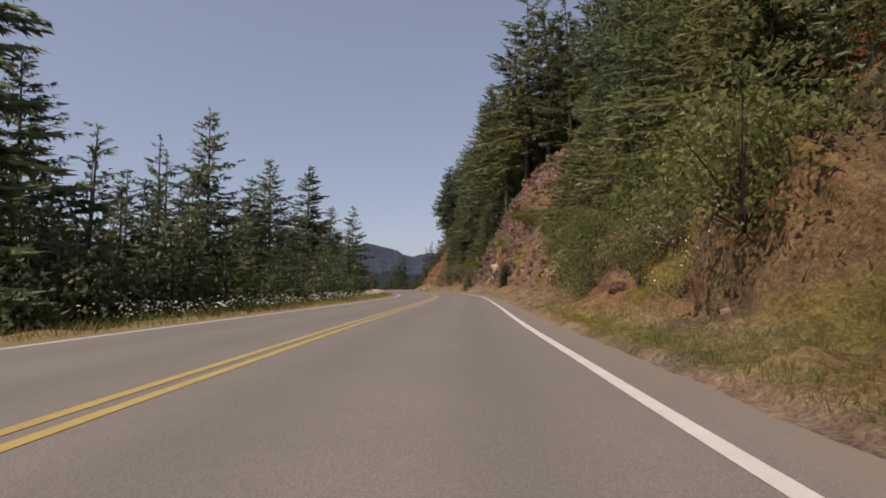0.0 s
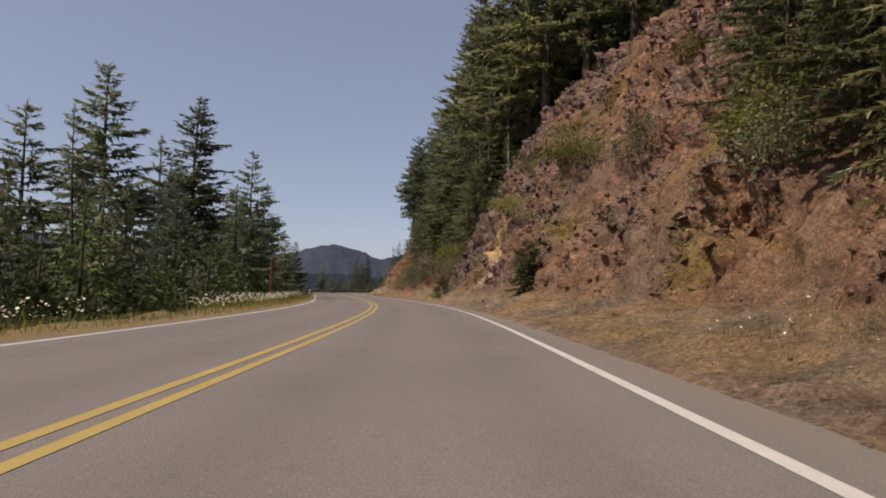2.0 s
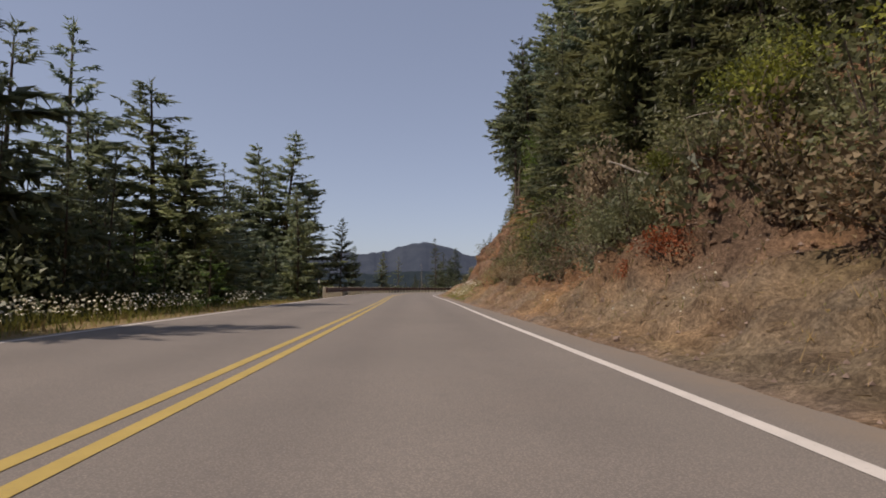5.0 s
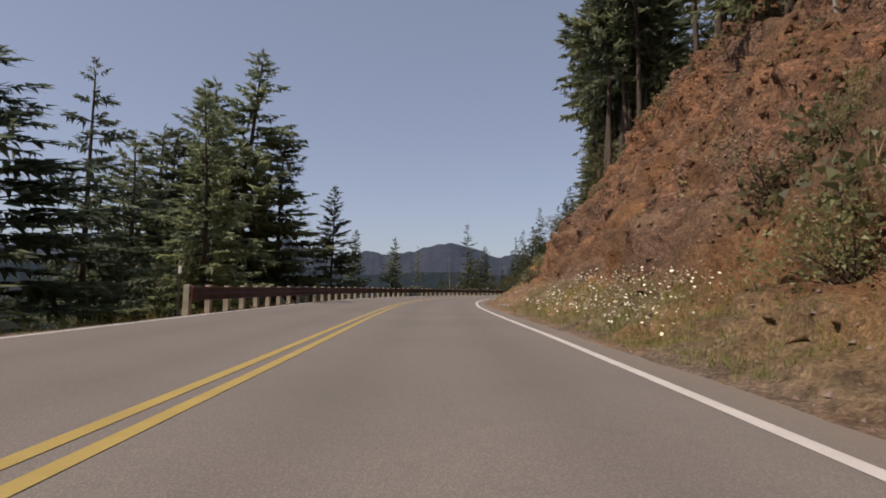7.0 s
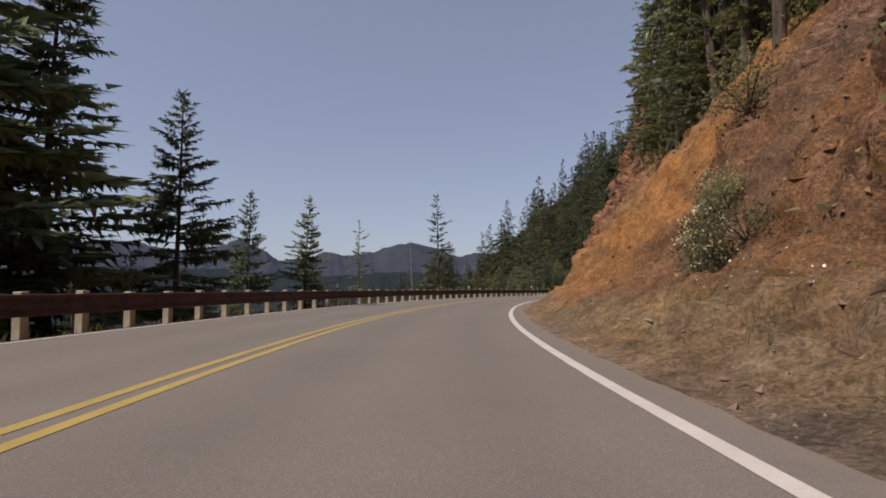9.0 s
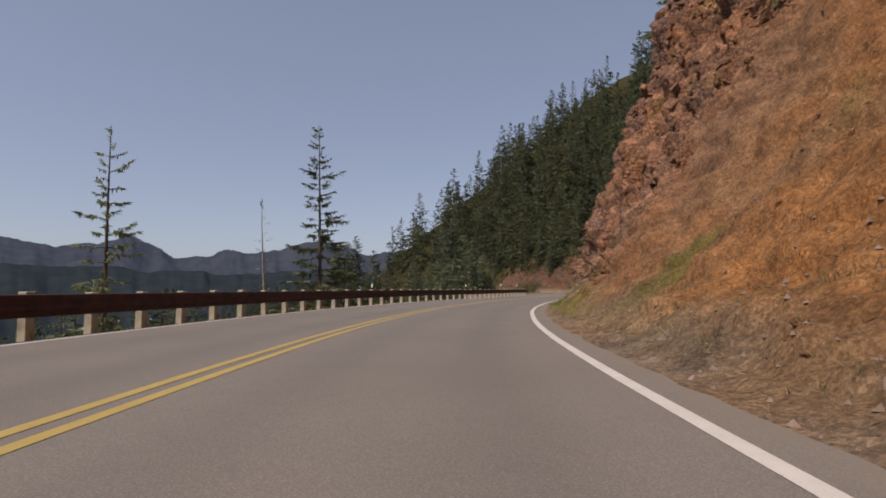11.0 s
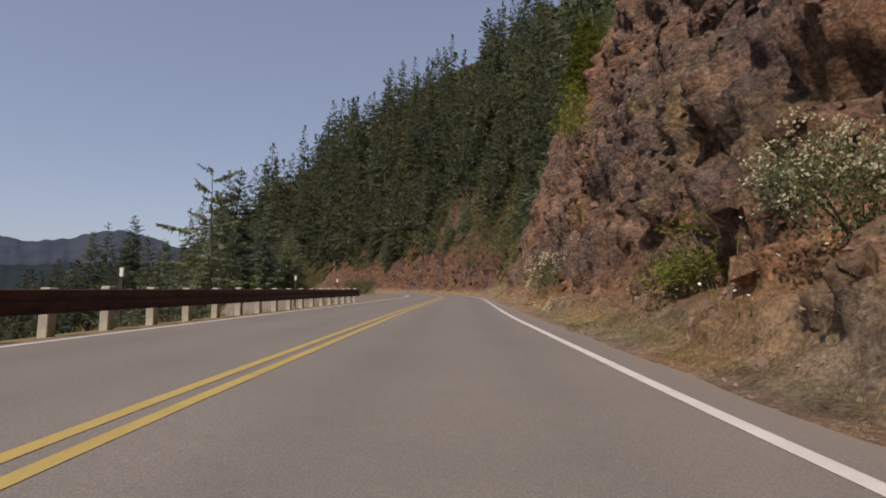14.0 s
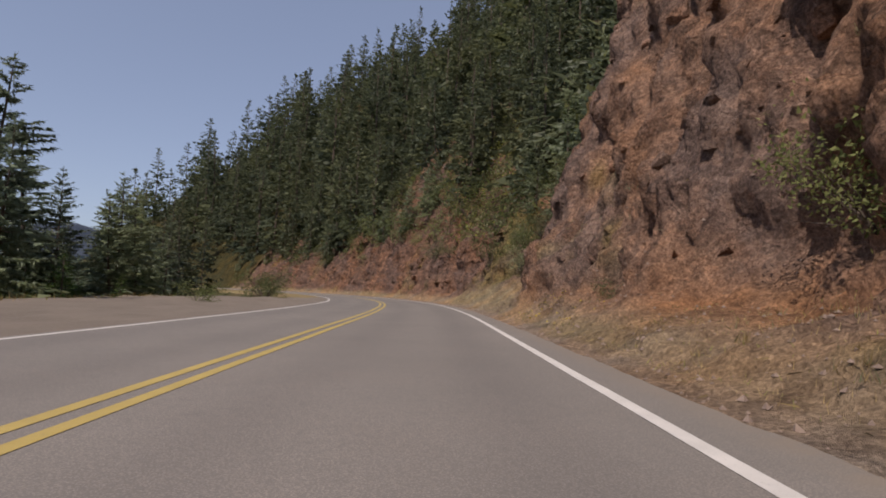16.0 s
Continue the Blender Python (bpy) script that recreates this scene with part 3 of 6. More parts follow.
# the pale yellow seam of weathered rock
seam = np.exp(-((sf - 69.5 - 0.16 * (P[:, 2] - 4)) / (0.45 + 0.22 * np.clip(5.8 - P[:, 2], 0, 5))) ** 4) * np.clip((P[:, 2] - 0.6) / 1.2, 0, 1) * np.clip((6.6 - P[:, 2]) / 1.2, 0, 1)
seam = np.clip(seam * (1.25 + 0.5 * fractal(P * 1.1, 3, seed=50)), 0, 1)[:, None]
pale = np.array([(.44, .35, .19)]) + np.clip((4.2 - P[:, 2:]) / 2.2, 0, 1) * np.array([(.03, .08, .16)])
colour = colour * (1 - seam) + pale * seam
# orange soil washed out along the foot of the cliff
foot = (np.clip((sf - 172) / 6, 0, 1) * np.clip((1.5 + 0.5 * fractal(P * 0.5, 2, seed=51) - P[:, 2]) / 0.7, 0, 1) * np.clip((246 - sf) / 5, 0, 1) * np.clip(0.6 + fractal(P * 0.35, 2, seed=52), 0, 1) * (1 - 0.8 * bump_keys(sf, ((187, 8, 3),))))[:, None]
colour = colour * (1 - foot) + np.array([(.245, .155, .10)]) * foot
# gravel and grass along the road's edge
verge_mix = np.clip((keyed(sf, BANK, 1) - 0.2 + 0.5 * bump_keys(sf, ((189, 12, 4),)) - df) / 0.8, 0, 1)[:, None]
verge_green = np.clip(0.5 + fractal(np.stack([sf * 0.12, df * 0.5, sf * 0], 1), 3, seed=60), 0, 1)[:, None] * np.interp(sf, (0, 12, 20, 34, 105, 170, 180, 200, 215, 230), (1, 0.95, 0.6, 0.35, 0.2, 0.2, 2.2, 1.2, 0.4, 0.3))[:, None]
bare_c = np.stack([np.interp(sf, (24, 40, 170, 176), v) for v in ((.28, .258, .262, .275), (.222, .205, .205, .22), (.158, .155, .152, .158))], 1)
verge_green = np.clip(verge_green, 0, 0.95)
verge_green *= np.where(sf < 30, np.clip((5.55 - df) / 0.5, 0.1, 1), 1)[:, None]
lush = bump_keys(sf, ((188, 9, 5),))[:, None]
verge_c = bare_c * (1 - verge_green) + (np.array([(.21, .20, .078)]) * (1 - lush) + np.array([(.135, .145, .05)]) * lush) * verge_green
grit_mix = np.clip((4.75 - df + 0.12 * fractal(np.stack([sf * 0.8, df * 2, sf * 0], 1), 2, seed=61)) / 0.35, 0, 1)[:, None]
verge_c = verge_c * (1 - grit_mix) + np.array([(.285, .23, .18)]) * grit_mix
colour = colour * (1 - verge_mix) + verge_c * verge_mix
layer = me.attributes.new("geology", "FLOAT_COLOR", "POINT")
layer.data.foreach_set("color", np.concatenate([colour, np.ones((len(colour), 1))], 1).astype(np.float32).ravel())
layer = me.attributes.new("rocky", "FLOAT", "POINT")
layer.data.foreach_set("value", rock.astype(np.float32))
cut_bank = tagged(new("cut_bank", me), "brown earth and broken rock road cut beside the asphalt", "rock bank", kind="structure")
BANK_N = len(s)
BANK_COLOUR, BANK_ROCK = colour.reshape(len(s), len(u), 3), rock.reshape(len(s), len(u))


def bank_spot(along, up):
    """A point on the finished bank, at s along the road and the share up of the way from the asphalt to the top; and its outward normal."""
    i = int(np.clip(np.searchsorted(BANK_S, along), 1, BANK_N - 2))
    j = int(np.clip(np.searchsorted(u, up), 1, len(u) - 2))
    p = bank_points[i, j]
    n = np.cross(bank_points[i, j + 1] - bank_points[i, j - 1], bank_points[i + 1, j] - bank_points[i - 1, j])
    n /= np.linalg.norm(n) + 1e-9
    return Vector(p), Vector(n if n[2] > 0 or abs(n[2]) < 0.5 else -n)


def bank_at_height(along, z):
    i = int(np.clip(np.searchsorted(BANK_S, along), 1, BANK_N - 2))
    j = int(np.argmax(bank_points[i, 17:, 2] > z)) + 17
    return Vector(bank_points[i, j])


# ---- hillside above and beyond the bank ----
def hill_colours(me, pts, base):
    layer = me.attributes.new("geology", "FLOAT_COLOR", "POINT")
    layer.data.foreach_set("color", np.concatenate([base, np.ones((len(base), 1))], 1).astype(np.float32).ravel())
    layer = me.attributes.new("rocky", "FLOAT", "POINT")
    layer.data.foreach_set("value", np.full(len(pts), 0.4, np.float32))


s = np.arange(-60, 347, 2.0)
far = keyed(s, BANK, 1) + keyed(s, BANK, 3) / keyed(s, BANK, 2) + 2.4
w = np.concatenate([np.linspace(0, 20, 12), np.linspace(24, 110, 18)])
S = np.broadcast_to(s[:, None], (len(s), len(w)))
D = far[:, None] + w[None]
Z = bank_height(S, D)
P = road_point(S, D, Z).reshape(-1, 3)
P[:, 2] += (1.2 * fractal(P * 0.09, 3, seed=3) * np.clip(np.tile(w, len(s)) / 8, 0, 1)) - 0.5 * (np.tile(w, len(s)) < 1)
tagged(new("ground", grid_mesh("hillside", P.reshape(len(s), len(w), 3), FOREST_FLOOR, flip=True)), "dark forest floor of the slope above the road", "hillside", kind="structure")

s = np.arange(343, 470, 0.9)
w = np.concatenate([np.linspace(4.27, 30, 56), np.linspace(32, 160, 28)])
S, D = np.meshgrid(s, w, indexing="ij")
Z = bank_height(S, D)
P = road_point(S, D, Z).reshape(-1, 3)
sf, df = S.ravel(), D.ravel()
face = np.clip((df - 6.0) / 2, 0, 1)
P[:, 2] += face * (1.1 * fractal(P * 0.14, 3, seed=3) + 0.5 * fractal(P * 0.6, 3, 0.6, seed=8))
P[:, 2] = np.where(df < 4.6, -0.03, P[:, 2])
me = grid_mesh("far_bank", P.reshape(len(s), len(w), 3), EARTH, smooth=False, flip=True)
bare = np.clip((17 + 5 * fractal(P * 0.1, 2, seed=12) - P[:, 2]) / 3, 0, 1)[:, None] * np.clip((345 - sf) / 12, 0, 1)[:, None]
base = np.array([(.29, .135, .075)]) * bare + np.array([(.055, .055, .026)]) * (1 - bare)
hill_colours(me, P, base)
tagged(new("ground", me), "rust-red cut and wooded slope beyond the bend", "rock bank", kind="structure")

# ---- valley side ----
s = np.arange(-60, 470, 1.0)
w = -np.concatenate([np.linspace(3.4, 8, 18), np.linspace(8.6, 20, 14), np.linspace(22, 90, 18)])
S, D = np.meshgrid(s, w, indexing="ij")
Z = downhill_height(S, D)
P = road_point(S, D, Z).reshape(-1, 3)
df = D.ravel()
P[:, 2] += 0.10 * fractal(P * 0.8, 3, seed=2) * np.clip((-df - 4.6) / 1.5, 0, 1) + 1.0 * fractal(P * 0.1, 3, seed=6) * np.clip((-df - 9 - 9 * bump_keys(S.ravel(), ((250, 26, 6),))) / 12, 0, 1)
P[:, 2] = np.where(df > -4.4, -0.03, P[:, 2])
me = grid_mesh("valley_side", P.reshape(len(s), len(w), 3), VERGE)
me.materials.append(FOREST_FLOOR)
me.materials.append(GRAVEL)
si = np.repeat(s[:-1], len(w) - 1)
di = np.tile(w[:-1], len(s) - 1)
idx = np.where(di < -8.5, 1, 0)
idx = np.where((si > 221) & (si < 274) & (di > -15.5), 2, idx)
me.polygons.foreach_set("material_index", idx.astype(np.int32))
tagged(new("verge", me), "grassy verge falling away into the wooded valley", "ground", kind="structure")

# ---- valley floor and far mountains ----
ring = [0, 120, 300, 600, 1000, 1600, 2400, 3300, 4600]
n = 96
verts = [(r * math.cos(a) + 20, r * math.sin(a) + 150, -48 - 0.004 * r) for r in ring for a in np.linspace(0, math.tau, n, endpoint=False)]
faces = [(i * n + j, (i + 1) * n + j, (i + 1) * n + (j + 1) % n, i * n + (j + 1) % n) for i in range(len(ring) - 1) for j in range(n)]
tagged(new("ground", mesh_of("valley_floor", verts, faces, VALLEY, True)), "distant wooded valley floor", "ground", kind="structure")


def ridge(name, dist, depth, skyline, rough, mat, label, seed):
    """A range of hills round the place: skyline gives bearing (degrees, left of +y) and height angle."""
    az = np.radians(np.linspace(-180, 180, 1801))
    el = np.interp(np.degrees(az), [k[0] for k in skyline], [k[1] for k in skyline])
    el = el + rough * fractal(np.stack([np.degrees(az) * 0.45, az * 0 + seed, az * 0], 1), 6, 0.62, seed)
    top = dist * np.tan(np.radians(el))
    rows = []
    for k, f in enumerate((0.0, 0.18, 0.4, 0.65, 0.85, 1.0)):
        r = dist - depth * (1 - f)
        zz = -70 + (top + 70) * f ** 0.8 + (f < 1) * (f > 0) * dist * 0.008 * fractal(np.stack([np.degrees(az) * 0.7, az * 0 + f * 9, az * 0 + seed], 1), 4, 0.6, seed + 7)
        rows.append(np.stack([20 - np.sin(az) * r, 150 + np.cos(az) * r, zz], 1))
    r = dist + depth
    rows.append(np.stack([20 - np.sin(az) * r, 150 + np.cos(az) * r, np.full_like(az, -90)], 1))
    return tagged(new("backdrop", grid_mesh(name, np.stack(rows), mat)), label, "mountains", kind="structure")


# haze painted in: bluish base colours plus blue emission, though hills give no light
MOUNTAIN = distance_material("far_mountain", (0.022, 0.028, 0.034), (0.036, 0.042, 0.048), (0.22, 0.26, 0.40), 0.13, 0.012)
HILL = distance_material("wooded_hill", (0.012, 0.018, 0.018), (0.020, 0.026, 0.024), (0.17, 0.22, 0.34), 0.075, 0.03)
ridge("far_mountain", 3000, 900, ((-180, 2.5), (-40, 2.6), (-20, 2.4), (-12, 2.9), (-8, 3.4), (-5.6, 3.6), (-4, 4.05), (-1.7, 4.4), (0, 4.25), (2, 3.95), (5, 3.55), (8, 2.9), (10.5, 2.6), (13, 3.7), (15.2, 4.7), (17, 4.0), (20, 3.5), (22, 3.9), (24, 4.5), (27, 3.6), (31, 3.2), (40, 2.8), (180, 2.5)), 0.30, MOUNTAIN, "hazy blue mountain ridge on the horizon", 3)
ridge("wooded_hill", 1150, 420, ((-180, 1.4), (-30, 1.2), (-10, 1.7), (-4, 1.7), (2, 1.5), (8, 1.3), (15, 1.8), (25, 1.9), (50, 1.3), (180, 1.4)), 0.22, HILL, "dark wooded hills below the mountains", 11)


# ---- trees ----
def road_coords(x, y):
    i = int(np.argmin((AX_X - x) ** 2 + (AX_Y - y) ** 2))
    h = _h[i]
    return AX_S[i], (x - AX_X[i]) * math.cos(h) + (y - AX_Y[i]) * math.sin(h)


def ground_z(s, d):
    s, d = np.asarray(float(s)), np.asarray(float(d))
    return float(bank_height(s, d) if d > 0 else downhill_height(s, d))


def quads_mesh(name, q, mat):
    """A mesh of loose faces, n by corners by 3."""
    n, k = q.shape[:2]
    me = bpy.data.meshes.new(name)
    me.vertices.add(n * k)
    me.vertices.foreach_set("co", q.astype(np.float32).ravel())
    me.loops.add(n * k)
    me.loops.foreach_set("vertex_index", np.arange(n * k, dtype=np.int32))
    me.polygons.add(n)
    me.polygons.foreach_set("loop_start", np.arange(0, n * k, k, dtype=np.int32))
    me.materials.append(mat)
    me.update()
    me.validate()
    return me


def sprays(base, way, side, length, width, kite=False):
    """Pointed, slightly drooping blades from base along way."""
    length, width = length[:, None], width[:, None]
    m = base + way * length * 0.45
    tip = base + way * length
    tip[:, 2] -= length[:, 0] * 0.10
    if kite:
        return np.stack([base, m + side * width, tip, m - side * width], 1)
    return np.stack([base + (m - base) * 0.3 + side * width, tip, base - side * width * 0.8], 1)


def unit(v):
    return v / (np.linalg.norm(v, axis=-1, keepdims=True) + 1e-9)


def taper_mesh(name, spine, radii, mat, sides=7):
    """A round tapering stem along a line of points."""
    verts, faces = [], []
    for k, (p, r) in enumerate(zip(spine, radii)):
        for j in range(sides):
            a = math.tau * j / sides
            verts.append((p[0] + r * math.cos(a), p[1] + r * math.sin(a), p[2]))
    for k in range(len(spine) - 1):
        for j in range(sides):
            faces.append((k * sides + j, k * sides + (j + 1) % sides, (k + 1) * sides + (j + 1) % sides, (k + 1) * sides + j))
    return mesh_of(name, verts, faces, mat, True)


def conifer_meshes(h, r, whorls, per, twigs, spray, seed, bare=0.05, gap=0.1, shape=0.85, mat=None, bark=None, ragged=0.35, lean=0.0, tumble=0.8, hang=0.34, thick=0.2):
    """Crown and trunk of a conifer: whorls of drooping boughs, each a flat frond of narrow twigs with some hanging below it."""
    rng = np.random.default_rng(seed)
    mat, bark = mat or FIR, bark or BARK
    zs = np.sort(bare * h + (h * 0.985 - bare * h) * np.linspace(0, 1, whorls) ** 0.92 + rng.normal(0, 0.006 * h, whorls))
    allq, limb = [], []
    bend = lambda z: np.array([lean * h * (z / h) ** 2, 0.02 * h * math.sin(z / h * 3 + seed), 0])
    for z in zs:
        f = min(max((z - bare * h) / (h * (1 - bare)), 0), 1)
        reach = r * (1 - f) ** shape * (0.6 + 0.4 * min(1, f * 5 + 0.4)) + 0.012 * h
        n = max(3, int(per * (0.6 + 0.4 * (1 - f))))
        lop = rng.uniform(0, math.tau)
        for b in range(n):
            if rng.random() < gap:
                continue
            a = rng.uniform(0, math.tau)
            L = reach * rng.uniform(1 - ragged, 1 + ragged * 0.6) * (1 + 0.18 * math.cos(a - lop))
            rise = rng.uniform(-0.30, 0.04) + 0.6 * f
            t = max(5, int(twigs * (0.3 + 0.7 * L / r)))
            q = rng.uniform(0.1, 1.0, t) ** 0.72
            out = np.array([math.cos(a), math.sin(a), 0])
            across = np.array([-math.sin(a), math.cos(a), 0])
            droop = -0.20 * L * (q ** 2) * (1 - f) + 0.18 * L * np.clip(q - 0.7, 0, 1)
            base = bend(z)[None] + out[None] * (q * L)[:, None] + np.stack([0 * q, 0 * q, z + rise * L * q + droop], 1)
            base += rng.normal(0, 0.06, base.shape) * spray
            sgn = np.where(rng.random(t) < 0.5, -1, 1)
            low = rng.random(t) < hang
            frond = np.minimum(L * (0.34 * (1 - q) + 0.10), spray * 1.5)
            ln = (frond * 0.75 + 0.35 * spray) * rng.uniform(0.6, 1.25, t) * np.where(low, 0.7, 1.0)
            way = out[None] * np.where(low, rng.uniform(0.0, 0.6, t), rng.uniform(0.45, 1.1, t))[:, None]
            way = way + across[None] * (sgn * np.where(low, 0.35, 1.0) * rng.uniform(0.3, 1.1, t) * (1.15 - 0.75 * q))[:, None]
            way[:, 2] += np.where(low, -rng.uniform(0.5, 1.0, t), rng.uniform(-0.30, 0.18, t) + 0.25 * f)
            way = unit(way)
            side = unit(np.cross(way, np.array([0, 0, 1.0])[None] + rng.normal(0, tumble, (t, 3))))
            allq.append(sprays(base, way, side, ln, ln * rng.uniform(0.75, 1.3, t) * thick))
            if L > 0.25 * r and twigs > 30:
                root = bend(z) + np.array([0, 0, z])
                knee = root + out * L * 0.5 + np.array([0, 0, 0.5 * rise * L - 0.05 * L * (1 - f)])
                tip = root + out * L * 0.9 + np.array([0, 0, 0.9 * rise * L - 0.15 * L * (1 - f)])
                for wv in (across * (0.010 + 0.010 * L), np.array([0, 0, 0.010 + 0.010 * L])):
                    limb.append(np.stack([root - wv, root + wv, knee]))
                    limb.append(np.stack([knee - wv * 0.6, knee + wv * 0.6, tip]))
    # leader
    t = 14
    q = rng.uniform(0.93, 1.0, t)
    base = np.stack([bend(h)[0] + 0 * q, bend(h)[1] + 0 * q, q * h], 1)
    way = unit(np.stack([rng.normal(0, 0.35, t), rng.normal(0, 0.35, t), np.ones(t)], 1))
    allq.append(sprays(base, way, unit(np.cross(way, rng.normal(0, 1, (t, 3)))), np.full(t, spray * 0.9), np.full(t, spray * 0.09)))
    needles = np.concatenate(allq)
    crown = quads_mesh("crown", np.concatenate([needles, np.stack(limb)]) if limb else needles, mat)
    crown.materials.append(bark)
    crown.polygons.foreach_set("material_index", np.array([0] * len(needles) + [1] * len(limb), dtype=np.int32))
    zz = np.linspace(-0.8, h * 0.97, 9)
    spine = [bend(max(z, 0)) + np.array([0, 0, z]) for z in zz]
    tr = 0.0085 * h + 0.02
    trunk = taper_mesh("trunk", spine, [tr * (1 - 0.95 * max(z, 0) / h) + 0.006 for z in zz], bark)
    return crown, trunk


TREE_PARTS = {}


def conifer(name, key, m, label, group, scale=1.0):
    """A conifer of one of the built shapes, as a thing with trunk, limbs and crown."""
    crown, trunk = TREE_PARTS[key]
    ob = empty_thing(name, m, label, "tree", group)
    ob.scale = (scale, scale, scale) if isinstance(scale, float) else scale
    part("trunk", trunk, ob)
    part("crown", crown, ob)
    return ob


# shapes are about 10 m high and scaled to size
SHAPES = (
    # name, how many, height, radius, whorls, boughs, twigs, twig length, first seed, and what else sets it apart
    ("full", 4, 10, 2.2, 46, 8, 46, 0.32, 100, dict(bare=0.0, gap=0.08, shape=0.8, ragged=0.5)),
    ("spire", 3, 10, 1.75, 40, 6, 42, 0.30, 200, dict(bare=0.02, gap=0.18, shape=0.75, ragged=0.55)),
    ("thin", 3, 10, 1.35, 30, 5, 36, 0.27, 300, dict(bare=0.06, gap=0.26, shape=0.6, ragged=0.65)),
    ("mid", 4, 10, 2.1, 30, 7, 22, 0.48, 400, dict(thick=0.26, bare=0.08, gap=0.12, shape=0.75, ragged=0.5)),
    ("trunky", 3, 10, 1.6, 24, 6, 34, 0.38, 450, dict(thick=0.24, bare=0.40, gap=0.2, shape=0.55, ragged=0.6, lean=0.015)),
    ("far", 4, 10, 2.3, 27, 7, 13, 0.54, 500, dict(thick=0.36, bare=0.05, gap=0.08, shape=0.84, ragged=0.42, mat=FIR_FAR)),
    ("golden", 2, 10, 2.7, 30, 8, 40, 0.40, 650, dict(thick=0.26, bare=0.0, gap=0.1, shape=0.55, ragged=0.5, mat=FIR_YELLOW)),
    ("young", 3, 3, 1.1, 18, 6, 28, 0.17, 600, dict(bare=0.0, gap=0.08, shape=0.75, ragged=0.35, mat=FIR_YOUNG)),
    ("red", 1, 5, 1.3, 18, 6, 34, 0.24, 800, dict(bare=0.1, gap=0.15, shape=0.6, ragged=0.45, mat=FIR_BROWN)),
    ("snag", 1, 10, 1.0, 16, 4, 4, 0.32, 900, dict(thick=0.08, bare=0.15, gap=0.2, shape=0.5, ragged=0.6, mat=GREY_WOOD, bark=GREY_WOOD)),
    ("bushy", 3, 10, 2.9, 36, 8, 48, 0.34, 480, dict(bare=0.0, gap=0.1, shape=0.6, ragged=0.5, mat=FIR_OLIVE)),
    ("close", 2, 10, 2.6, 44, 8, 62, 0.24, 490, dict(bare=0.0, gap=0.1, shape=0.6, ragged=0.5, mat=FIR_OLIVE)),
    ("dense", 1, 10, 3.4, 28, 9, 80, 0.42, 495, dict(thick=0.22, bare=0.0, gap=0.05, shape=0.5, ragged=0.4, mat=BROADLEAF)),
    ("fine", 3, 10, 2.0, 54, 8, 56, 0.29, 470, dict(bare=0.02, gap=0.1, shape=0.85, ragged=0.55)),
    ("tall", 2, 10, 1.35, 48, 6, 42, 0.22, 475, dict(bare=0.14, gap=0.25, shape=0.5, ragged=0.6, mat=FIR_OLIVE)),
    # a pine with its boughs in a few dense plates
    ("plate", 1, 10, 1.9, 15, 7, 64, 0.32, 950, dict(bare=0.28, gap=0.25, shape=0.28, ragged=0.6, lean=0.03)),
)
for key, many, *size, seed, more in SHAPES:
    for k in range(many):
        TREE_PARTS[f"{key}{k}"] = conifer_meshes(*size, seed + k, **more)

rng = random.Random(7)


def plant_top(key, x, y, top, label, group, width=1.0, name="fir_tree", unit_h=10.0):
    s, d = road_coords(x, y)
    z0 = ground_z(s, d)
    k = (top - z0) / unit_h
    return conifer(name, key, pose(x, y, z0, 0, 0, rng.uniform(0, 360)), label, group, (k * width, k * width, k))


VALLEY_TREES = "firs on the valley side of the road"
HILL_TREES = "firs on the slope above the road"
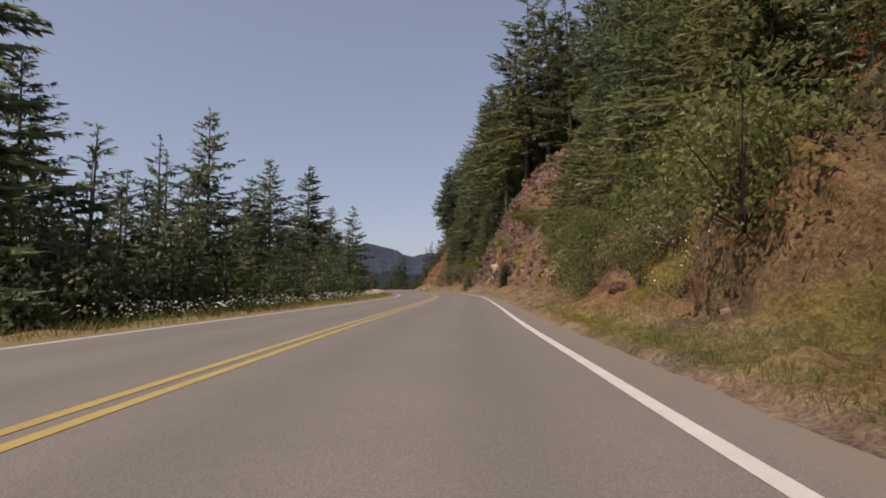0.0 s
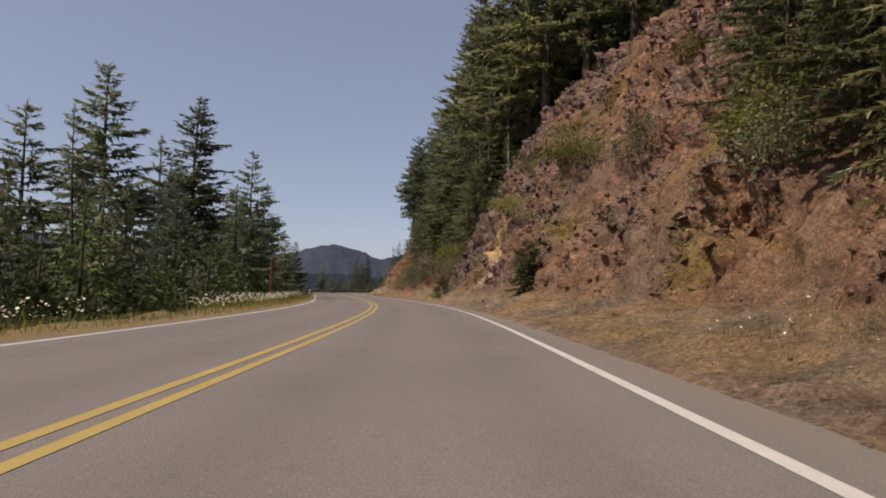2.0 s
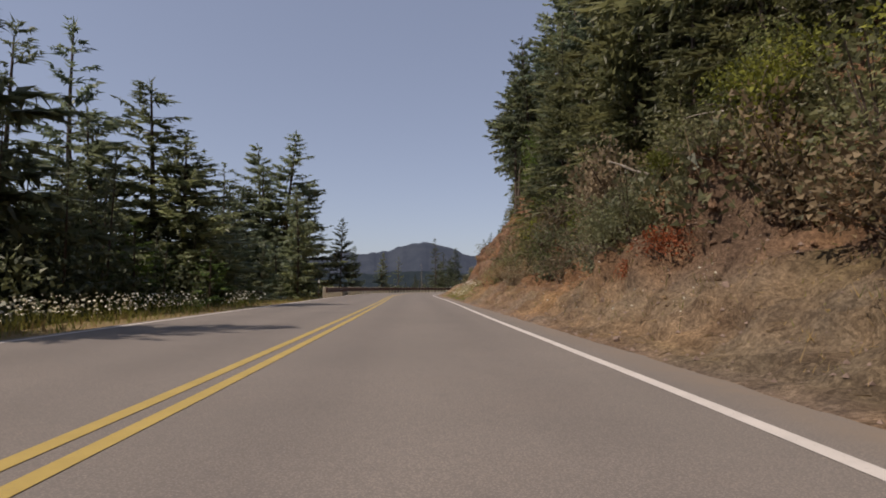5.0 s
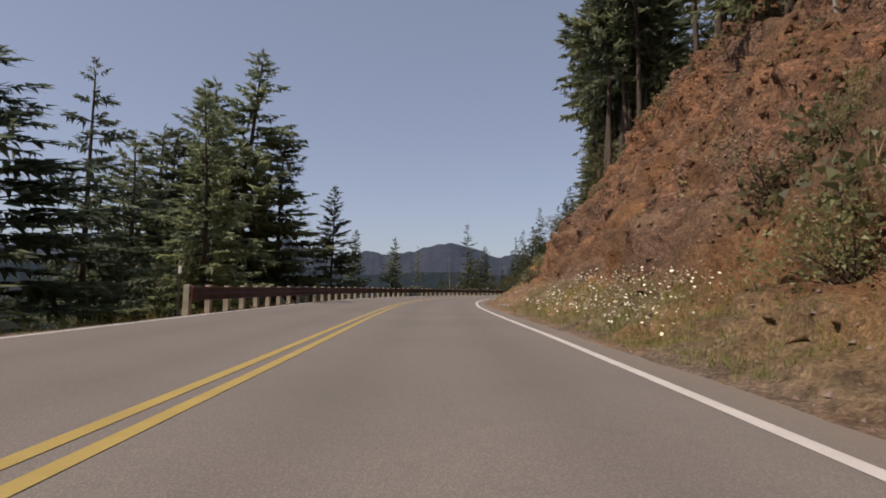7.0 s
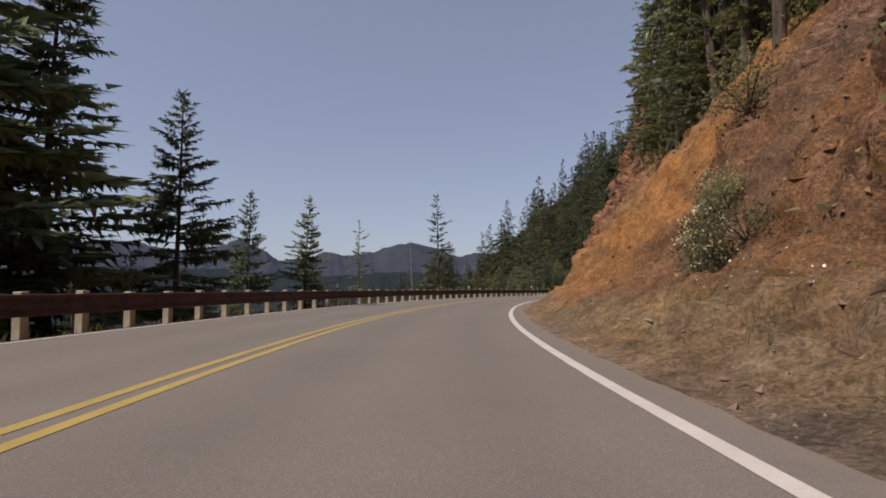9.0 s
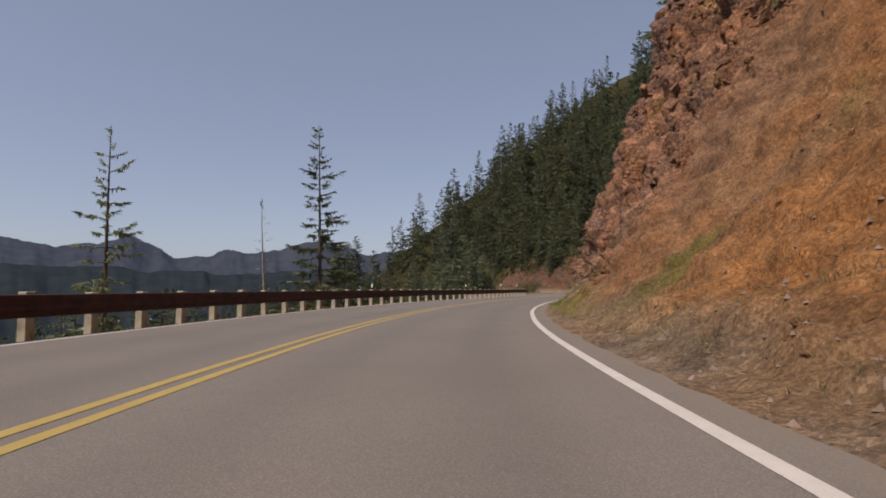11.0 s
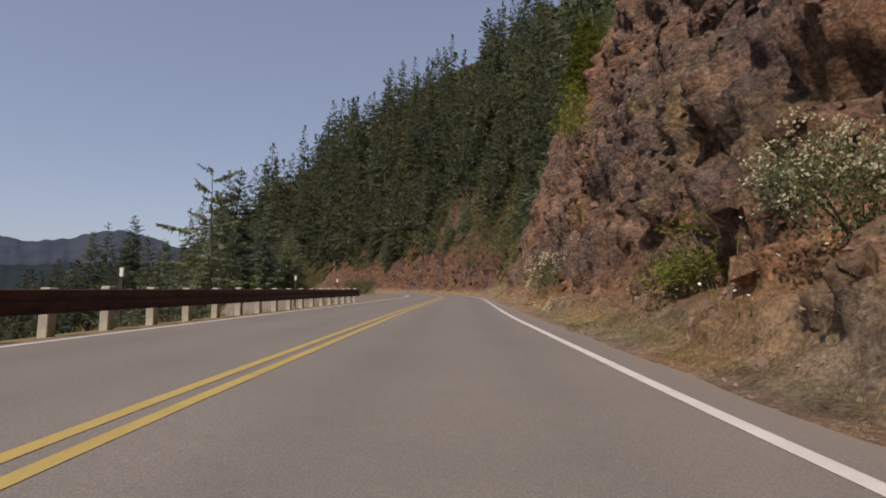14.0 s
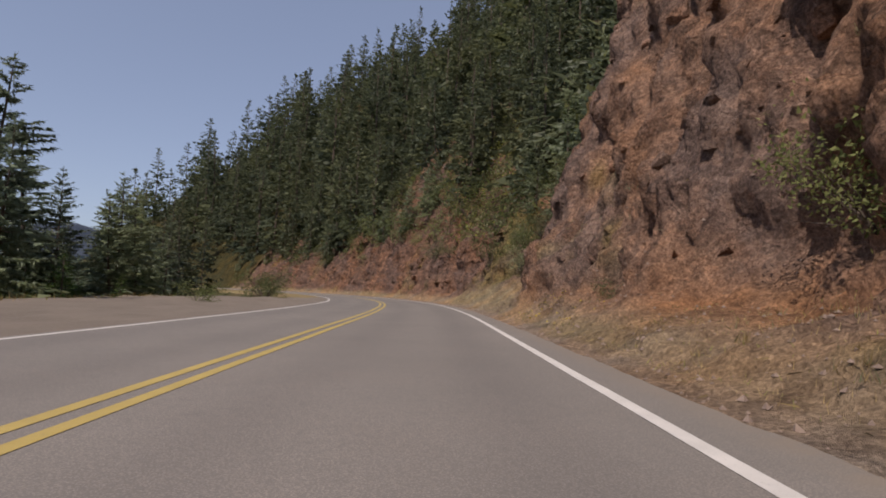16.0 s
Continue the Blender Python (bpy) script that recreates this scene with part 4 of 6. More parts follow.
# single firs that stand out against the sky: shape, x, y, height of the top, width
for key, x, y, top, wide in (
        ("fine2", -13.5, 21.5, 15.5, 1.25), ("full3", -15.5, 30, 12, 1.1), ("thin0", -14.5, 36, 10.2, 1.2), ("spire1", -17.2, 57.5, 15.1, 1.0), ("full1", -9.8, 43.8, 13.8, 1.0), ("full2", -7.5, 46.8, 9.5, 1.0), ("thin1", -19, 66, 15.5, 1.2),
        ("fine0", -10.2, 82.0, 18.3, 1.15), ("full2", -11.5, 72, 12.0, 1.1), ("fine1", -5.5, 94.0, 20.2, 1.15), ("full3", -8.5, 100, 14, 1.1), ("full0", 1.2, 81.5, 12.2, 0.9), ("spire0", 0.6, 77.5, 8.5, 1.2), ("full1", 1.7, 129.3, 10.2, 0.9), ("spire2", -12.0, 110, 16.5, 1.1),
        ("spire0", -15.4, 123.7, 22.8, 1.15), ("full2", -11, 118, 12.5, 1.4), ("full1", -6.9, 127.0, 11.5, 1.5), ("spire1", -6.9, 135.0, 13.3, 1.0), ("full3", -8, 141, 11.0, 1.2),
        ("full1", -3.6, 110.0, 13.2, 1.5), ("full3", -1.6, 110.5, 10.0, 1.6), ("full2", -6.2, 109, 11.0, 1.5), ("fine0", -6.5, 153.0, 17.0, 1.3), ("fine1", -9.5, 152.0, 14.0, 1.4), ("full2", -13, 156, 15, 1.4),
        ("fine2", -3.7, 154.0, 22.0, 1.25), ("fine1", -10.6, 161.6, 22.0, 1.2), ("fine1", -1.6, 157.6, 15.6, 1.2), ("fine0", 2.4, 161.2, 10.9, 1.1),
        ("fine0", 3.2, 172.3, 7.6, 0.85), ("fine2", 8.57, 164.1, 6.1, 1.1), ("spire2", 18.0, 189.4, 10.5, 0.95), ("thin1", 10.9, 175.0, 6.0, 1.0), ("full3", 24, 212, 4.5, 1.0),
        ("fine2", 43.23, 253.0, 13.34, 1.25), ("spire2", 44.0, 266, 11.5, 1.5), ("full1", 36.5, 255, 5.4, 1.1), ("full3", 40.2, 447, 20.2, 1.2), ("full0", 40.1, 401, 23.0, 1.1), ("spire0", 33, 390, 19, 1.2), ("full2", 29, 360, 14, 1.2)):
    plant_top(key, x, y, top, "dark green fir beside the mountain road", VALLEY_TREES, wide * (1.2 if y < 160 else 1.05))
plant_top("plate0", 35.2, 218.0, 6.2, "sparse pine with a bare lower trunk", VALLEY_TREES, 1.0, "pine_tree")
plant_top("snag0", 15.2, 184.0, 5.2, "dead grey snag beyond the guard rail", VALLEY_TREES, 1.0, "dead_tree")


p = road_point(8.9, 8.7)
conifer("fir_tree", "red0", pose(p[0], p[1], ground_z(8.9, 8.7) - 0.3, 0, 0, 0), "dead fir with dry rust-red needles on the bank", HILL_TREES, 0.46)
p = road_point(74.9, 5.5)
q = road_point(58.0, 6.9)
conifer("young_fir", "dense0", pose(q[0], q[1], ground_z(58.0, 6.9) - 0.1, 0, 0, 10), "bushy young fir at the foot of the rock bank", "young firs along the verge", (0.28, 0.28, 0.25))
conifer("young_fir", "dense0", pose(p[0], p[1], ground_z(74.9, 5.5) - 0.1, 0, 0, 40), "bushy young fir at the foot of the rock bank", "young firs along the verge", (0.31, 0.31, 0.145))

WOODS = {}


def woods_mesh(name, mats, label):
    """One joined mesh of all the far firs gathered under a name."""
    all_v, all_m = [], []
    for key, m in WOODS[name]:
        for me in TREE_PARTS[key]:
            v = np.empty(len(me.vertices) * 3, np.float32)
            me.vertices.foreach_get("co", v)
            v = v.reshape(-1, 3) @ np.array(m.to_3x3()).T + np.array(m.translation)
            k = np.zeros(len(me.polygons), np.int32)
            me.polygons.foreach_get("material_index", k)
            if me.name.startswith("crown"):
                all_v.append(v.reshape(-1, 3, 3))
                all_m.append(k)
            else:
                f = np.empty(len(me.polygons) * 4, np.int32)
                me.loops.foreach_get("vertex_index", f)
                f = f.reshape(-1, 4)
                all_v.append(v[np.concatenate([f[:, :3], f[:, (0, 2, 3)]])])
                all_m.append(np.ones(2 * len(k), np.int32))
    me = quads_mesh(name, np.concatenate(all_v), mats[0])
    me.materials.append(mats[1])
    me.polygons.foreach_set("material_index", np.concatenate(all_m))
    return tagged(new(name, me), label, "woods", kind="stuff")


def scatter(n, s_range, d_range, keys, heights, label, group, near=2.2, top_limit=None, name="fir_tree", unit_h=10.0, tries=14, keep=None, width=(0.85, 1.25), taken=None, stuff=None):
    taken = taken if taken is not None else []
    made = 0
    for _ in range(n * tries):
        if made >= n:
            break
        s, d = rng.uniform(*s_range), rng.uniform(0, 1)
        lo, hi = d_range(s)
        d = lo + (hi - lo) * d
        if keep and not keep(s, d):
            continue
        p = road_point(s, d)
        if any((p[0] - q[0]) ** 2 + (p[1] - q[1]) ** 2 < near * near for q in taken):
            continue
        z = ground_z(s, d)
        h = rng.uniform(*heights)
        if top_limit is not None:
            h = min(h, top_limit(s, d) - z)
            if h < heights[0] * 0.35:
                continue
        taken.append(p)
        made += 1
        k = h / unit_h
        w = k * rng.uniform(*width)
        m = pose(p[0], p[1], z - 0.1, rng.uniform(-2, 2), rng.uniform(-2, 2), rng.uniform(0, 360))
        if stuff:
            WOODS.setdefault(stuff, []).append((rng.choice(keys), m @ Matrix.Diagonal((w, w, k, 1))))
        else:
            conifer(name, rng.choice(keys), m, label, group, (w, w, k))
    return taken


FULL = ["full0", "full1", "full2", "full3", "spire0", "spire1"]
MID = ["mid0", "mid1", "mid2", "mid3"]
BUSHY = ["bushy0", "bushy1", "bushy2"]
FAR = ["far0", "far1", "far2", "far3"]
YOUNG = ["young0", "young1", "young2"]
left = scatter(30, (12, 118), lambda s: (-20, -11.5), FULL, (7, 12), "dark green fir in the roadside wood", VALLEY_TREES, 2.6, lambda s, d: 8.5)
scatter(56, (0, 150), lambda s: (-34, -16), MID[:1] + FAR, (9, 18), "", "", 2.2, lambda s, d: 7.0, taken=left, stuff="valley_woods")
scatter(110, (0, 230), lambda s: (-84, -32), FAR, (10, 20), "", "", 2.6, lambda s, d: 6.0, taken=left, stuff="far_woods")
scatter(46, (10, 117), lambda s: (-12.5, -8.4), YOUNG, (2.0, 5.0), "young green fir at the edge of the wood", "young firs along the verge", 1.4, None, "young_fir", 3.0, width=(0.9, 1.4), taken=left)
scatter(60, (122, 226), lambda s: (-30, -7.5), MID, (5, 10), "", "", 2.4, lambda s, d: 0.2 + rng.random() * 1.6, taken=left, stuff="valley_woods")
scatter(16, (118, 165), lambda s: (-34, -13), MID, (8, 14), "dark green fir below the guard rail", VALLEY_TREES, 3.0, lambda s, d: 7.0 if s < 150 else 2.5, taken=left)
scatter(30, (236, 300), lambda s: (-26, -16.5), FULL[:4], (6, 11), "dark green fir behind the gravel turnout", "firs behind the turnout", 2.4, lambda s, d: 8.5 - 0.02 * (s - 236), taken=left)
scatter(46, (232, 330), lambda s: (-45, -20), MID[:1] + FAR, (6, 12), "", "", 2.4, lambda s, d: 9.5 - 0.02 * (s - 236), taken=left, stuff="valley_woods")
scatter(26, (242, 290), lambda s: (-19, -15.5), YOUNG, (1.5, 3.8), "young green fir at the edge of the turnout", "young firs along the verge", 1.3, None, "young_fir", 3.0, taken=left)
scatter(120, (300, 465), lambda s: (-88, -9), FAR, (9, 18), "", "", 3.0, lambda s, d: 10.0, taken=left, stuff="far_woods")

def brow(s):
    return float(keyed(s, BANK, 1) + keyed(s, BANK, 3) / keyed(s, BANK, 2))


CLOSE = ["close0", "close1"]
right = scatter(9, (-8, 20), lambda s: (brow(s) + 0.2, brow(s) + 3.5), CLOSE, (5, 13), "tall dark fir on the slope above the road cut", HILL_TREES, 2.3)
scatter(20, (-14, 46), lambda s: (brow(s) + (4 if s < 20 else 0.2), brow(s) + 10), FULL[:4] + BUSHY, (7, 17), "tall dark fir on the slope above the road cut", HILL_TREES, 2.3, taken=right)
scatter(22, (79, 116), lambda s: (brow(s) + 0.2, brow(s) + 9), ["tall0", "tall1", "tall0", "fine0"], (13, 26), "tall dark fir on the slope above the road cut", HILL_TREES, 2.3, taken=right)
scatter(40, (46, 262), lambda s: (brow(s) + 0.2, brow(s) + 11), MID + ["full0", "full2", "trunky0", "trunky1"], (8, 20), "tall dark fir on the slope above the road cut", HILL_TREES, 2.3, taken=right)
for n, name in ((115, "slope_woods"), (70, "light_woods")):
    scatter(n, (-20, 345), lambda s: (brow(s) + 9, brow(s) + 60), MID[:1] + FAR, (12, 27), "", "", 4.2, taken=right, stuff=name)
scatter(18, (113, 172), lambda s: (brow(s) + 0.3, brow(s) + 6), ["trunky0", "trunky1", "trunky2"], (15, 23), "tall fir with a bare reddish lower trunk", HILL_TREES, 1.5, taken=right)
scatter(12, (8, 39), lambda s: (8.6 + 0.03 * s, brow(s) + 3), BUSHY[:1] + CLOSE, (3.5, 8), "bushy fir on the roadside bank", HILL_TREES, 1.7, taken=right, width=(1.1, 1.6))
scatter(12, (77, 112), lambda s: (9.6, brow(s) + 3), ["tall0", "tall1", "close0", "bushy1"], (5, 13), "bushy fir on the roadside bank", HILL_TREES, 1.8, taken=right)
for s, d, h in ((31, 8.9, 6.5), (34, 9.2, 7.5), (36.5, 9.9, 6.5), (28.5, 9.6, 7.5), (22, 9.3, 6.5), (17.5, 9.3, 7), (13.5, 8.9, 5.5), (20, 8.8, 4.5), (40, 10.4, 5.5), (9.5, 9.9, 6), (24.5, 8.9, 5), (43, 10.8, 6), (5.5, 9.6, 6.5),
                (81, 9.4, 7), (84, 10.2, 9), (88, 10.0, 8), (91, 9.6, 9), (94, 9.2, 8), (97, 9.6, 10), (100, 9.4, 8), (103, 9.0, 9), (106, 9.4, 8), (109, 9.2, 9), (86, 9.2, 4), (95.5, 8.7, 4), (90, 8.9, 3.5),
                (39.5, 9.6, 6), (42, 10.0, 7.5), (45.5, 10.6, 6.5), (37.5, 9.3, 5), (33, 8.8, 4.5), (48, 11.6, 6),
                (157, 13.8, 8), (160.5, 13.0, 7), (163.5, 12.4, 9), (166.5, 12.2, 7.5), (169.5, 12.0, 9), (172.5, 11.8, 8), (175.5, 11.4, 9)):
    p = road_point(s, d)
    key = rng.choice(CLOSE if s < 60 else CLOSE + ["tall0", "tall1"])
    conifer("fir_tree", key, pose(p[0], p[1], ground_z(s, d) - 0.3, rng.uniform(-4, 4), rng.uniform(-4, 4), rng.uniform(0, 360)), "olive-green fir with low boughs over the roadside bank", HILL_TREES, (h * 0.1 * rng.uniform(0.9, 1.25), h * 0.1 * rng.uniform(0.9, 1.25), h * 0.1))
for s, d, h in ((247.5, 9.5, 5), (250, 10.5, 7), (252.5, 9.4, 4.5), (255, 11, 8), (257.5, 9.8, 5.5), (260, 10.5, 7), (249, 13, 9), (253, 13.5, 10), (258, 13.5, 9), (262.5, 12, 8)):
    p = road_point(s, d)
    conifer("fir_tree", rng.choice(MID), pose(p[0], p[1], ground_z(s, d) - 0.3, 0, 0, rng.uniform(0, 360)), "dark fir in the gully between the cliffs", HILL_TREES, h / 10)
for s, d, h in ((147.5, 12.6, 19), (150, 14.2, 21), (153, 13.0, 22), (156.5, 13.6, 20), (160, 13.0, 22), (164, 13.4, 21), (145, 14.4, 20), (167, 12.8, 20)):
    p = road_point(s, d)
    conifer("fir_tree", f"trunky{rng.randrange(3)}", pose(p[0], p[1], ground_z(s, d) - 0.2, rng.uniform(-5, 5), rng.uniform(-6, 3), rng.uniform(0, 360)), "tall fir with a bare reddish lower trunk", HILL_TREES, h / 10)
# tall firs behind the top of the grey cliff
for s, d, h in ((72.5, 15.2, 24), (76, 14.2, 27), (79.5, 13.4, 26), (83, 13.4, 25), (87.5, 13.6, 24), (93, 14.0, 25), (68, 16.8, 20), (63, 17.5, 17), (58, 18, 14)):
    p = road_point(s, d)
    conifer("fir_tree", rng.choice(("tall0", "tall1", "fine0")), pose(p[0], p[1], ground_z(s, d) - 0.3, rng.uniform(-2, 2), rng.uniform(-2, 2), rng.uniform(0, 360)), "tall dark fir on the slope above the road cut", HILL_TREES, (h * 0.13, h * 0.13, h * 0.1))
# yellow-green firs on the shoulder of the cliff
for s, d, h in ((231, 10.2, 4.2), (234, 10.6, 5.4), (236.5, 11.0, 5.0), (239.5, 11.4, 4.6), (228, 9.8, 3.4), (242, 12, 4.2)):
    p = road_point(s, d)
    conifer("fir_tree", rng.choice(("golden0", "golden1")), pose(p[0], p[1], ground_z(s, d) - 0.4, 0, 0, rng.uniform(0, 360)), "yellow-green fir on the shoulder of the cliff", HILL_TREES, (h * 0.13, h * 0.13, h * 0.1))
# fresh green firs in front of the dark forest, above the rust-red cut
for k in range(26):
    s = rng.uniform(286, 352)
    d = brow(s) * rng.uniform(0.62, 1.0)
    p, h = road_point(s, d), rng.uniform(3.5, 8.0)
    conifer("fir_tree", rng.choice(MID), pose(p[0], p[1], ground_z(s, d) - 0.3, 0, 0, rng.uniform(0, 360)), "fresh green fir above the rust-red cut", HILL_TREES, h / 10)
beyond = scatter(80, (258, 345), lambda s: (brow(s) - 1.5, brow(s) + 16), MID[:1] + FAR, (4, 15), "", "", 2.0, stuff="slope_woods")
scatter(70, (300, 400), lambda s: (9, 34), FAR, (8, 20), "", "", 2.6, taken=beyond, stuff="slope_woods")
for n, name in ((110, "slope_woods"), (70, "light_woods")):
    scatter(n, (265, 468), lambda s: ((21 if s < 340 else 9), 110), FAR, (12, 30), "", "", 4.6, taken=beyond, stuff=name)
scatter(200, (4, 120), lambda s: (-24, -9.6), FAR, (5, 9), "", "", 1.2, lambda s, d: 6.0, stuff="valley_thicket")
woods_mesh("valley_thicket", (FIR, BARK), "dark thicket of small firs under the roadside wood")
woods_mesh("valley_woods", (FIR, BARK), "dense dark green fir wood on the valley side")
woods_mesh("far_woods", (FIR_FAR, BARK), "fir wood in the valley beyond the bend")
woods_mesh("light_woods", (FIR_LIGHT, BARK), "lighter green firs standing among the dark forest on the slope")
woods_mesh("slope_woods", (FIR_FAR, BARK), "dense fir forest covering the slope above the road")


# ---- guard rail: rust-brown steel beam on pale wooden posts ----
def box_mesh(name, sx, sy, sz, mat, bevel=0.012, z0=0.0):
    bm = bmesh.new()
    bmesh.ops.create_cube(bm, size=1)
    for v in bm.verts:
        v.co = Vector((v.co.x * sx, v.co.y * sy, (v.co.z + 0.5) * sz + z0))
    if bevel:
        bmesh.ops.bevel(bm, geom=bm.edges[:], offset=bevel, segments=1, affect="EDGES")
    me = bpy.data.meshes.new(name)
    bm.to_mesh(me)
    bm.free()
    me.materials.append(mat)
    return me


RAIL_FROM, RAIL_TO, POST_GAP = 119.0, 225.7, 1.48


def rail_d(s):
    return np.interp(s, LEFT_S, LEFT_D) - 0.68


guard_rail = empty_thing("guard_rail", Matrix.Identity(4), "rust-brown steel guard rail on pale wooden posts along the road", "guard rail")
# the beam's face, a shallow W between two lips, seen from the road
PROFILE = ((0.00, 0.70), (0.045, 0.69), (0.05, 0.655), (0.012, 0.60), (0.012, 0.555), (0.05, 0.50), (0.05, 0.465), (0.012, 0.41), (0.012, 0.375), (0.045, 0.335), (0.0, 0.325))
bay = POST_GAP * 4
count = int((RAIL_TO - RAIL_FROM) / bay)
for k in range(count):
    ss = np.linspace(RAIL_FROM + k * bay - 0.12, RAIL_FROM + (k + 1) * bay + 0.12, 7)
    proud = 0.004 * (k % 2)
    rows = np.stack([road_point(ss, rail_d(ss) + 0.10 + off + proud, zz) for off, zz in PROFILE] + [road_point(ss, rail_d(ss) + 0.085 + proud, zz) for zz in (0.325, 0.70)] + [road_point(ss, rail_d(ss) + 0.10 + PROFILE[0][0] + proud, PROFILE[0][1])], 1)
    part("rail_beam", grid_mesh("rail_beam", rows, RUST_STEEL, smooth=False), guard_rail)
post_mesh = box_mesh("post", 0.16, 0.2, 1.16, POST_WOOD, 0.012, -0.42)
for k in range(count * 4 + 1):
    s = RAIL_FROM + k * POST_GAP
    p = road_point(s, rail_d(s) - 0.10)
    turn = math.degrees(float(np.interp(s, AX_S, _h)))
    post = part("post", post_mesh, guard_rail)
    post.matrix_world = pose(p[0], p[1], rng.uniform(-0.02, 0.02), rng.uniform(-1, 1), rng.uniform(-1.2, 1.2), turn)
# rounded end piece
for s in (RAIL_FROM - 0.1, RAIL_FROM + count * bay + 0.1):
    p = road_point(s, rail_d(s) + 0.10)
    e = part("end_piece", box_mesh("end_piece", 0.10, 0.12, 0.40, RUST_STEEL, 0.03, 0.315), guard_rail)
    e.matrix_world = pose(p[0], p[1], 0, 0, 0, math.degrees(float(np.interp(s, AX_S, _h))))


def marker_post(s, d, top, label):
    p = road_point(s, d)
    z = min(ground_z(s, d), 0.0) - 0.3
    ob = empty_thing("marker_post", pose(p[0], p[1], z, 0, 0, math.degrees(float(np.interp(s, AX_S, _h)))), label, "marker post", "roadside marker posts")
    part("post", box_mesh("post", 0.07, 0.03, top - z - 0.18, DARK_STEEL, 0.004), ob)
    part("reflector", box_mesh("reflector", 0.085, 0.035, 0.2, WHITE_PLASTIC, 0.006, top - z - 0.2), ob, "white reflector plate")


for s, d, top in ((119.5, -5.3, 1.25), (160, -5.3, 1.05), (205.5, -5.4, 1.15), (218, -5.2, 1.27), (225.3, -5.0, 1.27), (186, -5.4, 1.05)):
    marker_post(s, d, top, "slim dark marker post with a white reflector")

# rusty steel pole in front of the wood
p = road_point(76.3, -7.0)
pole = empty_thing("steel_pole", pose(p[0], p[1], ground_z(76.3, -7.0) - 0.3), "plain rust-red steel pole at the edge of the wood", "pole")
part("shaft", taper_mesh("shaft", [(0, 0, z) for z in (0, 1.2, 2.4, 3.4)], [0.07, 0.068, 0.066, 0.066], RED_STEEL, 10), pole)
part("cap", taper_mesh("cap", [(0, 0, z) for z in (3.4, 3.43, 3.45)], [0.075, 0.075, 0.02], RED_STEEL, 10), pole)


# ---- shrubs, flowers, grass, stones ----
nrng = np.random.default_rng(11)


def shrub_meshes(radius, height, leaves, leaf, seed, mat, blossom=None, blossoms=0, bare=0.0):
    """Stems, leaves and, where it flowers, blossom of a bush with an uneven outline."""
    r = np.random.default_rng(seed)
    lobes = r.normal(0, 0.45, (7, 3)) * (radius, radius, height * 0.45) + (0, 0, height * 0.55)
    stems = []
    for lobe in lobes:
        for _ in range(3):
            tip = lobe + r.normal(0, 0.3, 3) * radius
            tip[2] = max(tip[2], 0.2 * height)
            mid = tip * (0.5, 0.5, 0.62)
            for a, b, w in ((np.zeros(3), mid, 0.02), (mid, tip, 0.011)):
                side = unit(np.cross(b - a, r.normal(0, 1, 3))) * w * radius
                stems.append(np.stack([a - side, a + side, b + side * 0.6, b - side * 0.6]))
    pick = r.integers(0, 7, leaves)
    off = unit(r.normal(0, 1, (leaves, 3))) * (r.random((leaves, 1)) ** 0.5) * (radius * 0.62, radius * 0.62, height * 0.34)
    base = lobes[pick] + off
    base[:, 2] = np.clip(base[:, 2], 0.03, None)
    way = unit(off + r.normal(0, 0.35, (leaves, 3)) + (0, 0, 0.15))
    side = unit(np.cross(way, r.normal(0, 1, (leaves, 3))))
    ln = leaf * r.uniform(0.6, 1.4, leaves)
    out = [quads_mesh("branchwork", np.stack(stems), BARK), quads_mesh("foliage", sprays(base, way, side, ln, ln * 0.36), mat)]
    if blossom:
        k = blossoms
        pick = r.integers(0, 7, k)
        off = unit(r.normal(0, 1, (k, 3)) + (0, 0, 0.5)) * (radius * 0.66, radius * 0.66, height * 0.38)
        q = []
        for _ in range(7):
            c = lobes[pick] + off + r.normal(0, leaf * 0.55, (k, 3))
            way = unit(r.normal(0, 1, (k, 3)) + (0, 0, 0.8))
            q.append(sprays(c, way, unit(np.cross(way, r.normal(0, 1, (k, 3)))), np.full(k, leaf * 0.75), np.full(k, leaf * 0.28), True))
        out.append(quads_mesh("blossom", np.concatenate(q), blossom))
    return out


SHRUBS = {
    "leafy": [shrub_meshes(1.0, 1.5, 1700, 0.08, 21 + k, BROADLEAF) for k in range(2)],
    "blossom": [shrub_meshes(1.0, 1.6, 1500, 0.075, 31 + k, BROADLEAF, BLOSSOM, 170) for k in range(2)],
    "white": [shrub_meshes(1.0, 1.8, 1500, 0.10, 41 + k, GREYLEAF, BLOSSOM, 80) for k in range(2)],
    "grey": [shrub_meshes(1.0, 1.0, 1000, 0.085, 51 + k, GREYLEAF) for k in range(2)],
    "yellow": [shrub_meshes(1.0, 1.3, 1400, 0.09, 61 + k, FIR_YELLOW) for k in range(2)],
    "red": [shrub_meshes(1.0, 1.3, 1100, 0.085, 71, FIR_BROWN)],
    "brush": [shrub_meshes(1.0, 1.6, 1200, 0.10, 81 + k, DEAD) for k in range(2)],
    "dark": [shrub_meshes(1.0, 1.4, 1400, 0.08, 91 + k, FIR_OLIVE) for k in range(2)],
}
SHRUB_LABELS = {"leafy": "green leafy bush growing on the road bank", "blossom": "green bush with cream blossom on the road bank", "white": "tall grey-green weed with white flowers on the road bank",
                "grey": "low grey-green bush on the rocky road bank", "yellow": "yellow-green bush hanging on the rock face", "red": "dry red-brown bush on the road bank", "brush": "bare grey-brown brushwood on the wooded bank", "dark": "dark olive-green bush on the wooded bank"}


